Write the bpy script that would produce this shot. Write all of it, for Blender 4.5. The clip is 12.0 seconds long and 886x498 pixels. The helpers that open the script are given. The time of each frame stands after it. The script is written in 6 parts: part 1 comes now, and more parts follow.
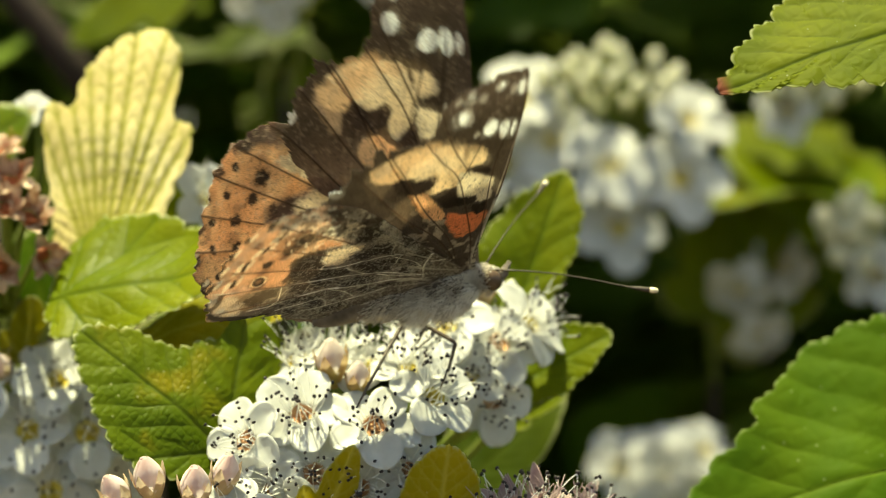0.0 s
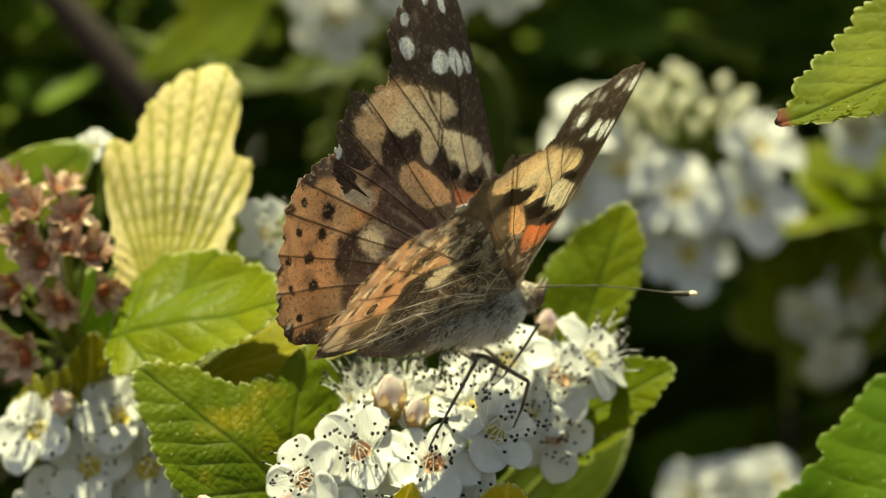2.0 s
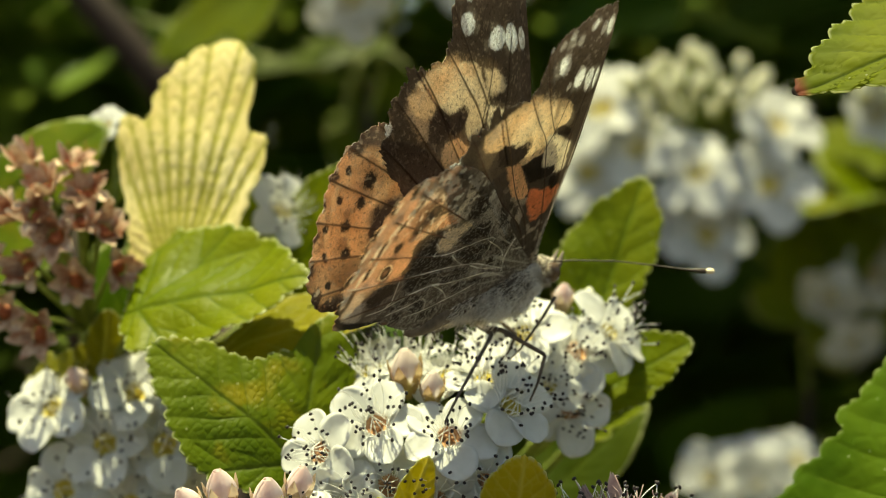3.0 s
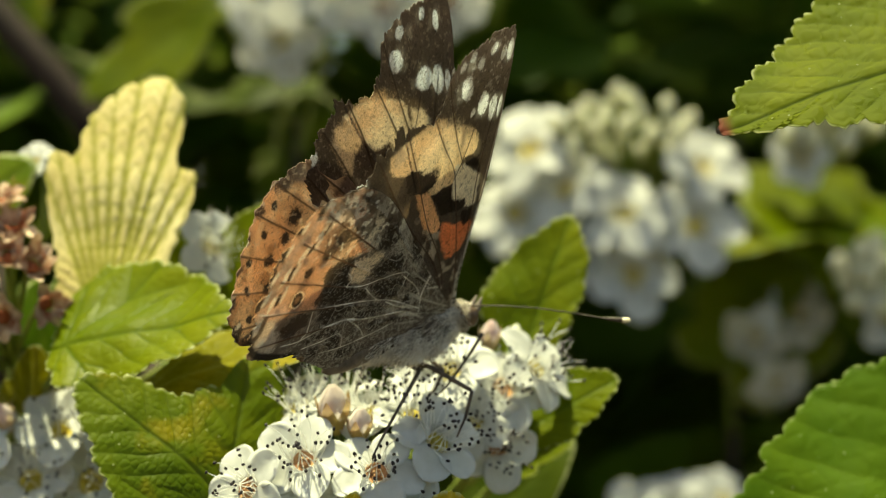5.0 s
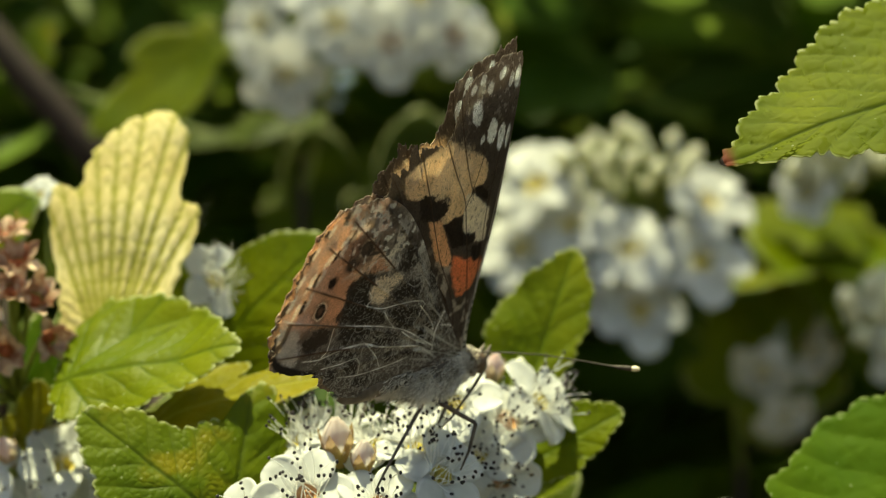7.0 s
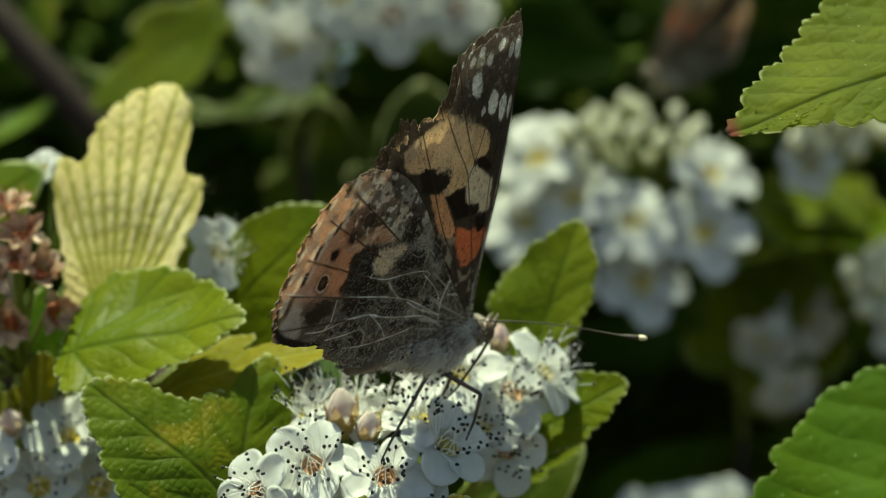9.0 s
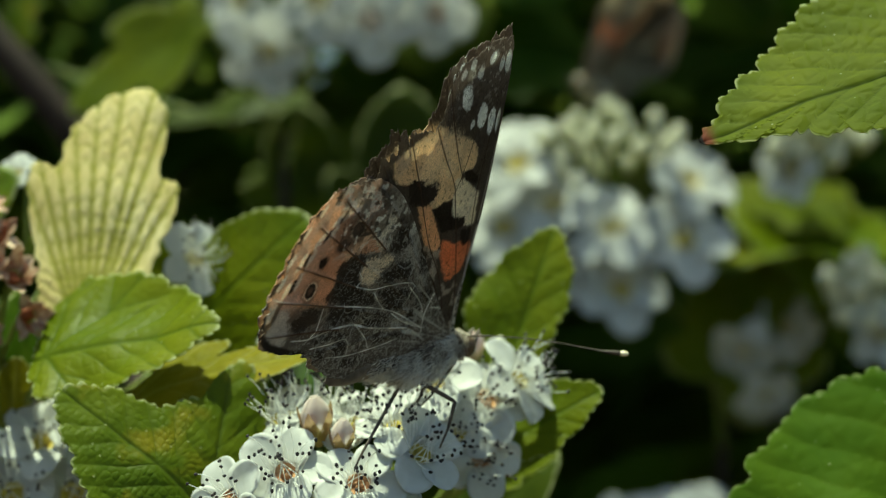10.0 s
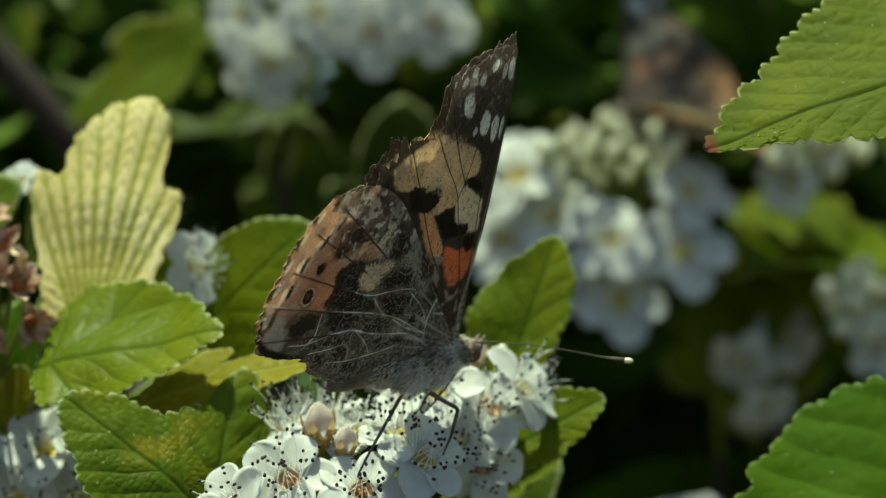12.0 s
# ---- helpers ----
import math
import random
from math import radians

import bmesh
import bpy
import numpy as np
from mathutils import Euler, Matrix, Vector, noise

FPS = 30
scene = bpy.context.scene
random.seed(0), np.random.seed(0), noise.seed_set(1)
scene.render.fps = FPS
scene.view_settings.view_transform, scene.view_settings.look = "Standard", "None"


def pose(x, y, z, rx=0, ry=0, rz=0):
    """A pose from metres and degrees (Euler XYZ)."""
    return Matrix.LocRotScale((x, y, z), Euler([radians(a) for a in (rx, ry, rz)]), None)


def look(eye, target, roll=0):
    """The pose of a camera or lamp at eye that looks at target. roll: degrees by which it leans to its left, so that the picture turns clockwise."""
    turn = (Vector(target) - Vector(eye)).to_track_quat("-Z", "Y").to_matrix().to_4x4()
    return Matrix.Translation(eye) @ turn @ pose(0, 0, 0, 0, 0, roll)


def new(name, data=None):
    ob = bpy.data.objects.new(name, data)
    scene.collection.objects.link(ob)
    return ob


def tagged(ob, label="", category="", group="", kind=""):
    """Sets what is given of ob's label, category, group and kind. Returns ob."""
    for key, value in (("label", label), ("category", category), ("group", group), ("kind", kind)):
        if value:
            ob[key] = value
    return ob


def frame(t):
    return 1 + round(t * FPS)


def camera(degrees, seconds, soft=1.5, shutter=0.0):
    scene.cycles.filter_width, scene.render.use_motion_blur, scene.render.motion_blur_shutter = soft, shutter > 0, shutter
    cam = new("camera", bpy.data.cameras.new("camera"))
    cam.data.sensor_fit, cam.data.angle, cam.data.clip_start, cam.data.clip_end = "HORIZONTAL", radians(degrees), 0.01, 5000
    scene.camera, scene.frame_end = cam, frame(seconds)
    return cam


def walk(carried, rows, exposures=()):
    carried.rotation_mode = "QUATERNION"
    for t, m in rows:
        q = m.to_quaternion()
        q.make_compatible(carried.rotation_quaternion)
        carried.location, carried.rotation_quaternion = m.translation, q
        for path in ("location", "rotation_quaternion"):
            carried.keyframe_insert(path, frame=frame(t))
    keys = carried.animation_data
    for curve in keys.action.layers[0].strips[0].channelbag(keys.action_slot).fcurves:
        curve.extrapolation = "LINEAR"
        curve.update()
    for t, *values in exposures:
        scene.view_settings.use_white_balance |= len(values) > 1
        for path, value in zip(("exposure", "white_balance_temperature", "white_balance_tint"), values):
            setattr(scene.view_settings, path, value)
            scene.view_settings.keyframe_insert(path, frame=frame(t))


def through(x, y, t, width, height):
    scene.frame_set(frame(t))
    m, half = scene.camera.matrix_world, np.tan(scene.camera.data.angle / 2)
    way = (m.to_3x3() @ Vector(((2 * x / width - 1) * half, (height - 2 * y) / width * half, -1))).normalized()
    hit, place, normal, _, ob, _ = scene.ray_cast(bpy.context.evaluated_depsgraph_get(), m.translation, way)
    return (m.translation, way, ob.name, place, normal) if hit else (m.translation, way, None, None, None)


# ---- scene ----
# ---- camera and its walk ----
cam = camera(26.0, 12.0, soft=0.6, shutter=0.2)
cam.data.dof.use_dof = True
cam.data.dof.focus_distance = 0.184
cam.data.dof.aperture_fstop = 21.0
PATH = [
    (0, pose(-0.00203, -0.20001, 0.02653, 88.331, -0.239, 0.796)),
    (0.5, pose(0.00112, -0.19822, 0.02564, 88.353, -0.136, 1.398)),
    (1, pose(0.00024, -0.19968, 0.02641, 88.645, -0.165, 1.582)),
    (1.5, pose(0.00083, -0.19820, 0.02693, 89.076, -0.006, 2.473)),
    (2, pose(0.00028, -0.19854, 0.02796, 88.956, 0.249, 3.210)),
    (2.5, pose(0.00092, -0.19777, 0.02681, 88.998, 0.491, 3.836)),
    (3, pose(0.00056, -0.19741, 0.02595, 88.733, 0.522, 3.765)),
    (5, pose(0.00067, -0.19866, 0.02537, 89.989, 0.263, 1.635)),
    (5.5, pose(0.00039, -0.19852, 0.02522, 90.736, 0.243, 1.938)),
    (6, pose(0.00015, -0.19832, 0.02472, 91.168, 0.348, 2.090)),
    (6.5, pose(0.00124, -0.19753, 0.02482, 91.210, 0.346, 2.242)),
    (7, pose(0.00123, -0.19809, 0.02456, 91.179, 0.387, 1.906)),
    (9, pose(0.00084, -0.19824, 0.02408, 90.458, 0.539, 1.931)),
    (9.5, pose(0.00084, -0.19791, 0.02378, 90.735, 0.327, 1.487)),
    (10, pose(0.00178, -0.19773, 0.02453, 90.535, 0.302, 1.452)),
    (10.5, pose(0.00182, -0.19840, 0.02443, 90.573, 0.312, 1.465)),
    (11, pose(0.00130, -0.19890, 0.02332, 90.924, 0.354, 1.295)),
    (11.5, pose(0.00067, -0.19864, 0.02344, 91.063, 0.309, 1.208)),
    (12, pose(0.00090, -0.19826, 0.02363, 91.023, 0.199, 1.291)),
]
EXPOSURES = [(0.0, 1.52, 7700, -3), (3.2, 1.28, 7700, -3), (6.0, 1.28, 7600, -5), (7.2, 1.18, 7400, -5),
             (9.0, 0.86, 6350, -9), (10.0, 0.82, 6100, -12), (12.0, 0.82, 6100, -12)]
walk(cam, PATH, EXPOSURES)

# ---- world, sun ----
SUN_DIR = Vector((-0.18, 0.06, 0.98)).normalized()      # towards the sun
world = bpy.data.worlds.new("sky")
scene.world = world
world.use_nodes = True
sky = world.node_tree.nodes.new("ShaderNodeTexSky")
sky.sky_type, sky.sun_disc = "NISHITA", False
sky.air_density, sky.dust_density, sky.ozone_density = 1.0, 2.5, 0.7
sky.sun_elevation = math.asin(SUN_DIR.z)
sky.sun_rotation = math.atan2(SUN_DIR.x, SUN_DIR.y)
world.node_tree.nodes["Background"].inputs["Strength"].default_value = 0.085
world.node_tree.links.new(sky.outputs["Color"], world.node_tree.nodes["Background"].inputs["Color"])
sun = new("sun", bpy.data.lights.new("sun", "SUN"))
sun.data.energy, sun.data.angle, sun.data.color = 4.9, radians(0.6), (1.0, 0.97, 0.70)
sun.matrix_world = look(SUN_DIR * 3.0, (0, 0, 0))

MM = 0.001
rng = random.Random(7)


def smoothstep(a, b, x):
    k = np.clip((x - a) / (b - a), 0, 1)
    return k * k * (3 - 2 * k)


def lattice(ix, iy, seed):
    h = np.sin(ix * 127.1 + iy * 311.7 + seed * 74.7) * 43758.5453
    return h - np.floor(h)


def vnoise(x, y, seed=0):
    """Smooth value noise in -1..1, one cell a unit."""
    ix, iy = np.floor(x), np.floor(y)
    fx, fy = x - ix, y - iy
    fx, fy = fx * fx * (3 - 2 * fx), fy * fy * (3 - 2 * fy)
    a, b = lattice(ix, iy, seed), lattice(ix + 1, iy, seed)
    c, d = lattice(ix, iy + 1, seed), lattice(ix + 1, iy + 1, seed)
    return ((a + (b - a) * fx) + ((c + (d - c) * fx) - (a + (b - a) * fx)) * fy) * 2 - 1


def cells(x, y, seed=0):
    """Distance to the wall between two cells of an uneven net, one cell a unit."""
    ix, iy = np.floor(x), np.floor(y)
    f1 = np.full(x.shape, 9.0)
    f2 = np.full(x.shape, 9.0)
    for dx in (-1, 0, 1):
        for dy in (-1, 0, 1):
            cx, cy = ix + dx, iy + dy
            d = np.hypot(cx + 0.15 + 0.7 * lattice(cx, cy, seed) - x, cy + 0.15 + 0.7 * lattice(cx, cy, seed + 7) - y)
            f2 = np.where(d < f1, f1, np.minimum(f2, d))
            f1 = np.minimum(f1, d)
    return f2 - f1


# ---- materials ----
def material(name):
    m = bpy.data.materials.new(name)
    m.use_nodes = True
    nt = m.node_tree
    return m, nt, nt.nodes["Principled BSDF"], nt.nodes["Material Output"]


def node(nt, kind, **values):
    n = nt.nodes.new(kind)
    for key, value in values.items():
        n.inputs[key].default_value = value
    return n


def noise_ramp(nt, scale, stops, detail=4.0, coords="Object"):
    tc = nt.nodes.new("ShaderNodeTexCoord")
    nz = node(nt, "ShaderNodeTexNoise", Scale=scale, Detail=detail)
    nt.links.new(tc.outputs[coords], nz.inputs["Vector"])
    ramp = nt.nodes.new("ShaderNodeValToRGB")
    ramp.color_ramp.elements[0].position, ramp.color_ramp.elements[0].color = stops[0][0], (*stops[0][1], 1)
    ramp.color_ramp.elements[1].position, ramp.color_ramp.elements[1].color = stops[-1][0], (*stops[-1][1], 1)
    for at, colour in stops[1:-1]:
        ramp.color_ramp.elements.new(at).color = (*colour, 1)
    nt.links.new(nz.outputs["Fac"], ramp.inputs["Fac"])
    return ramp, nz, tc


def add_bump(nt, bsdf, height, strength, distance):
    b = node(nt, "ShaderNodeBump", Strength=strength, Distance=distance)
    nt.links.new(height, b.inputs["Height"])
    nt.links.new(b.outputs["Normal"], bsdf.inputs["Normal"])


def translucent_mix(nt, bsdf, out, colour, amount, tint=0.5):
    """Lets part of the light through a thin sheet; colour is a socket."""
    t = nt.nodes.new("ShaderNodeBsdfTranslucent")
    # light passes an upper and a lower skin, so each takes half of the tint
    root = node(nt, "ShaderNodeGamma", Gamma=tint)
    nt.links.new(colour, root.inputs["Color"])
    colour = root.outputs[0]
    mix = nt.nodes.new("ShaderNodeMixShader")
    mix.inputs["Fac"].default_value = amount
    nt.links.new(colour, t.inputs["Color"])
    nt.links.new(bsdf.outputs[0], mix.inputs[1])
    nt.links.new(t.outputs[0], mix.inputs[2])
    nt.links.new(mix.outputs[0], out.inputs["Surface"])


def mix_colour(nt, fac, a, b, blend="MIX"):
    m = nt.nodes.new("ShaderNodeMix")
    m.data_type, m.blend_type = "RGBA", blend
    for socket, value in ((m.inputs[0], fac), (m.inputs[6], a), (m.inputs[7], b)):
        if isinstance(value, (int, float)):
            socket.default_value = value
        elif isinstance(value, tuple):
            socket.default_value = (*value, 1)
        else:
            nt.links.new(value, socket)
    return m.outputs[2]


def leaf_material(name, dark, light, vein, through, amount=0.4, rough=0.42, blotch=None):
    m, nt, bsdf, out = material(name)
    ramp, nz, tc = noise_ramp(nt, 90.0, [(0.3, dark), (0.7, light)])
    colour = ramp.outputs[0]
    if blotch:
        spots = node(nt, "ShaderNodeTexNoise", Scale=160.0, Detail=5.0)
        nt.links.new(tc.outputs["Object"], spots.inputs["Vector"])
        thr = nt.nodes.new("ShaderNodeMapRange")
        thr.inputs[1].default_value, thr.inputs[2].default_value = 0.55, 0.68
        nt.links.new(spots.outputs["Fac"], thr.inputs[0])
        colour = mix_colour(nt, thr.outputs[0], colour, blotch)
    at = nt.nodes.new("ShaderNodeAttribute")
    at.attribute_name = "vein"
    sep = nt.nodes.new("ShaderNodeSeparateColor")
    nt.links.new(at.outputs["Color"], sep.inputs[0])
    colour = mix_colour(nt, sep.outputs[0], colour, vein)
    colour = mix_colour(nt, sep.outputs[1], colour, (0.40, 0.42, 0.22))
    fade = nt.nodes.new("ShaderNodeMapRange")
    fade.inputs[1].default_value, fade.inputs[2].default_value = 0.0, 0.5
    nt.links.new(sep.outputs[2], fade.inputs[0])
    black = nt.nodes.new("ShaderNodeMapRange")
    black.inputs[1].default_value, black.inputs[2].default_value = 0.6, 0.9
    nt.links.new(sep.outputs[2], black.inputs[0])
    colour = mix_colour(nt, fade.outputs[0], colour, (0.17, 0.045, 0.025))
    colour = mix_colour(nt, black.outputs[0], colour, (0.012, 0.008, 0.007))
    speck = node(nt, "ShaderNodeTexVoronoi", Scale=560.0)
    nt.links.new(tc.outputs["Object"], speck.inputs["Vector"])
    dot = nt.nodes.new("ShaderNodeMapRange")
    dot.inputs[1].default_value, dot.inputs[2].default_value = 0.085, 0.03
    dot.inputs[3].default_value, dot.inputs[4].default_value = 0.0, 0.75
    nt.links.new(speck.outputs["Distance"], dot.inputs[0])
    colour = mix_colour(nt, dot.outputs[0], colour, (0.50, 0.52, 0.26))
    info = nt.nodes.new("ShaderNodeObjectInfo")
    hsv = nt.nodes.new("ShaderNodeHueSaturation")
    vary = nt.nodes.new("ShaderNodeMapRange")
    vary.inputs[3].default_value, vary.inputs[4].default_value = 0.88, 1.12
    nt.links.new(info.outputs["Random"], vary.inputs[0])
    nt.links.new(vary.outputs[0], hsv.inputs["Value"])
    nt.links.new(colour, hsv.inputs["Color"])
    nt.links.new(hsv.outputs[0], bsdf.inputs["Base Color"])
    bsdf.inputs["Roughness"].default_value = rough
    bsdf.inputs["Specular IOR Level"].default_value = 0.11
    fine = node(nt, "ShaderNodeTexNoise", Scale=1400.0, Detail=3.0)
    nt.links.new(tc.outputs["Object"], fine.inputs["Vector"])
    add_bump(nt, bsdf, fine.outputs["Fac"], 0.35, 0.0002)
    passing = mix_colour(nt, 1.0, hsv.outputs[0], through, "MULTIPLY")
    translucent_mix(nt, bsdf, out, passing, amount)
    return m


LEAF_GREEN = leaf_material("leaf_green", (0.062, 0.108, 0.004), (0.140, 0.175, 0.008), (0.075, 0.105, 0.008), (1.4, 1.4, 0.9), 0.5, blotch=(0.21, 0.19, 0.010))
LEAF_FRESH = leaf_material("leaf_fresh", (0.088, 0.124, 0.003), (0.150, 0.172, 0.005), (0.060, 0.085, 0.004), (1.3, 1.3, 0.9), 0.6, rough=0.62)
LEAF_GLOSSY = leaf_material("leaf_glossy", (0.088, 0.128, 0.003), (0.165, 0.185, 0.005), (0.085, 0.120, 0.004), (1.3, 1.3, 0.9), 0.5, rough=0.44)
LEAF_OLIVE = leaf_material("leaf_olive", (0.150, 0.155, 0.006), (0.26, 0.225, 0.012), (0.30, 0.28, 0.04), (1.3, 1.25, 0.8), 0.5, blotch=(0.28, 0.23, 0.012))
LEAF_GOLD = leaf_material("leaf_gold", (0.26, 0.225, 0.010), (0.40, 0.31, 0.015), (0.44, 0.38, 0.06), (1.2, 1.15, 0.8), 0.5)
LEAF_PALE = leaf_material("leaf_pale_yellow", (0.58, 0.47, 0.18), (0.80, 0.71, 0.42), (0.33, 0.31, 0.05), (1.1, 1.05, 0.95), 0.5, rough=0.6)
LEAF_DEEP = leaf_material("leaf_deep", (0.050, 0.112, 0.003), (0.090, 0.150, 0.005), (0.110, 0.170, 0.010), (1.3, 1.3, 0.8), 0.5, rough=0.6)
# leaf green darkened for the leaves behind: their shade is put into the colour
LEAF_SHADED = leaf_material("leaf_shaded", (0.026, 0.046, 0.002), (0.048, 0.068, 0.003), (0.055, 0.075, 0.006), (1.3, 1.3, 0.8), 0.5, rough=0.5)


def foliage_material():
    m, nt, bsdf, out = material("foliage")
    geo = nt.nodes.new("ShaderNodeNewGeometry")
    ramp = nt.nodes.new("ShaderNodeValToRGB")
    ramp.color_ramp.elements[0].color = (0.022, 0.050, 0.002, 1)
    ramp.color_ramp.elements[1].color = (0.085, 0.118, 0.004, 1)
    ramp.color_ramp.elements.new(0.7).color = (0.040, 0.076, 0.002, 1)
    nt.links.new(geo.outputs["Random Per Island"], ramp.inputs["Fac"])
    bsdf.inputs["Roughness"].default_value = 0.55
    bsdf.inputs["Specular IOR Level"].default_value = 0.15
    ramp2, nz, tc = noise_ramp(nt, 60.0, [(0.3, (0.7, 0.7, 0.7)), (0.7, (1.2, 1.2, 1.2))])
    col = mix_colour(nt, 1.0, ramp.outputs[0], ramp2.outputs[0], "MULTIPLY")
    nt.links.new(col, bsdf.inputs["Base Color"])
    translucent_mix(nt, bsdf, out, col, 0.35)
    return m


FOLIAGE = foliage_material()


def plain_material(name, dark, light, scale, rough, amount=0.0, bump=0.0, bump_scale=1500.0, metal=0.0, sheen=0.0):
    m, nt, bsdf, out = material(name)
    ramp, nz, tc = noise_ramp(nt, scale, [(0.3, dark), (0.7, light)])
    nt.links.new(ramp.outputs[0], bsdf.inputs["Base Color"])
    bsdf.inputs["Roughness"].default_value = rough
    bsdf.inputs["Metallic"].default_value = metal
    bsdf.inputs["Specular IOR Level"].default_value = 0.25
    bsdf.inputs["Sheen Weight"].default_value = sheen
    if bump:
        fine = node(nt, "ShaderNodeTexNoise", Scale=bump_scale, Detail=3.0)
        nt.links.new(tc.outputs["Object"], fine.inputs["Vector"])
        add_bump(nt, bsdf, fine.outputs["Fac"], bump, 0.0002)
    if amount:
        translucent_mix(nt, bsdf, out, ramp.outputs[0], amount)
    return m


PETAL = plain_material("petal_white", (0.58, 0.58, 0.545), (0.68, 0.68, 0.65), 700.0, 0.45, 0.5, 0.25, 900.0)
FILAMENT = plain_material("filament_white", (0.84, 0.84, 0.79), (0.90, 0.90, 0.87), 300.0, 0.5, 0.4)
ANTHER = plain_material("anther_dark", (0.012, 0.010, 0.012), (0.045, 0.035, 0.035), 900.0, 0.6)
CUP_RED = plain_material("cup_orange_red", (0.26, 0.11, 0.05), (0.50, 0.30, 0.15), 900.0, 0.65, 0.0, 0.3)
CUP_YELLOW = plain_material("cup_yellow", (0.42, 0.33, 0.05), (0.58, 0.48, 0.10), 900.0, 0.4, 0.0, 0.3)
CALYX = plain_material("calyx_green", (0.20, 0.27, 0.07), (0.36, 0.40, 0.16), 500.0, 0.5, 0.2, 0.3)
BUD = plain_material("bud_blush", (0.62, 0.42, 0.38), (0.82, 0.75, 0.70), 350.0, 0.4, 0.3, 0.2)
BUD_CREAM = plain_material("bud_cream", (0.80, 0.78, 0.58), (0.90, 0.90, 0.80), 350.0, 0.45, 0.3, 0.2)
BUD_PINK = plain_material("bud_pink", (0.58, 0.42, 0.36), (0.78, 0.73, 0.66), 260.0, 0.4, 0.3, 0.2)
SEPAL_OLIVE = plain_material("sepal_olive", (0.30, 0.13, 0.07), (0.46, 0.36, 0.10), 260.0, 0.5, 0.3, 0.2)
SEPAL_CREAM = plain_material("sepal_cream", (0.46, 0.48, 0.22), (0.70, 0.69, 0.44), 400.0, 0.5, 0.3, 0.2)
SEPAL = plain_material("sepal_tan", (0.42, 0.27, 0.16), (0.58, 0.46, 0.28), 400.0, 0.5, 0.3, 0.2)
MAUVE = plain_material("spent_mauve", (0.30, 0.19, 0.20), (0.52, 0.40, 0.36), 500.0, 0.55, 0.3, 0.3)
WITHERED = plain_material("withered_petal", (0.24, 0.085, 0.035), (0.80, 0.64, 0.46), 420.0, 0.6, 0.3, 0.5)
WITHERED_RED = plain_material("withered_cup", (0.20, 0.042, 0.015), (0.42, 0.13, 0.045), 600.0, 0.55, 0.1, 0.5)
STALK = plain_material("stalk_green", (0.10, 0.15, 0.02), (0.22, 0.24, 0.06), 200.0, 0.5, 0.1, 0.3)
BARK = plain_material("bark_brown", (0.013, 0.008, 0.005), (0.030, 0.017, 0.012), 250.0, 0.8, 0.0, 0.8, 700.0)
CHITIN = plain_material("leg_brown", (0.030, 0.022, 0.016), (0.12, 0.092, 0.068), 900.0, 0.5, 0.0, 0.4)
FUR = plain_material("fur_grey_brown", (0.24, 0.195, 0.14), (0.95, 0.88, 0.74), 420.0, 0.8, 0.3)
FUR_PALE = plain_material("fur_pale", (0.80, 0.74, 0.62), (0.96, 0.93, 0.86), 500.0, 0.8, 0.4)
BODY = plain_material("body_brown", (0.05, 0.040, 0.030), (0.20, 0.165, 0.13), 420.0, 0.8, 0.0, 0.8)
FEELER = plain_material("feeler_dark", (0.018, 0.013, 0.010), (0.06, 0.045, 0.034), 900.0, 0.5)
EYE = plain_material("eye_brown", (0.05, 0.032, 0.020), (0.13, 0.085, 0.055), 700.0, 0.2)
CLUB_TIP = plain_material("club_cream", (0.60, 0.50, 0.32), (0.80, 0.72, 0.52), 900.0, 0.5)
FLY_BODY = plain_material("fly_black", (0.008, 0.009, 0.010), (0.03, 0.03, 0.03), 900.0, 0.2)
FLY_WING = plain_material("fly_wing", (0.10, 0.10, 0.10), (0.22, 0.22, 0.20), 900.0, 0.3, 0.5)
SOIL = plain_material("soil", (0.045, 0.032, 0.02), (0.10, 0.075, 0.05), 18.0, 0.95, 0.0, 1.0, 60.0)


def wing_material():
    m, nt, bsdf, out = material("wing_scales")
    at = nt.nodes.new("ShaderNodeAttribute")
    at.attribute_name = "scales"
    tc = nt.nodes.new("ShaderNodeTexCoord")
    fine = node(nt, "ShaderNodeTexNoise", Scale=9000.0, Detail=1.0)
    nt.links.new(tc.outputs["Object"], fine.inputs["Vector"])
    vary = nt.nodes.new("ShaderNodeMapRange")
    vary.inputs[1].default_value, vary.inputs[2].default_value = 0.3, 0.7
    vary.inputs[3].default_value, vary.inputs[4].default_value = 0.74, 1.26
    nt.links.new(fine.outputs["Fac"], vary.inputs[0])
    hsv = nt.nodes.new("ShaderNodeHueSaturation")
    nt.links.new(vary.outputs[0], hsv.inputs["Value"])
    nt.links.new(at.outputs["Color"], hsv.inputs["Color"])
    nt.links.new(hsv.outputs[0], bsdf.inputs["Base Color"])
    bsdf.inputs["Roughness"].default_value = 0.62
    bsdf.inputs["Specular IOR Level"].default_value = 0.12
    add_bump(nt, bsdf, fine.outputs["Fac"], 0.4, 0.00008)
    translucent_mix(nt, bsdf, out, hsv.outputs[0], 0.45, 0.62)
    return m


WING = wing_material()


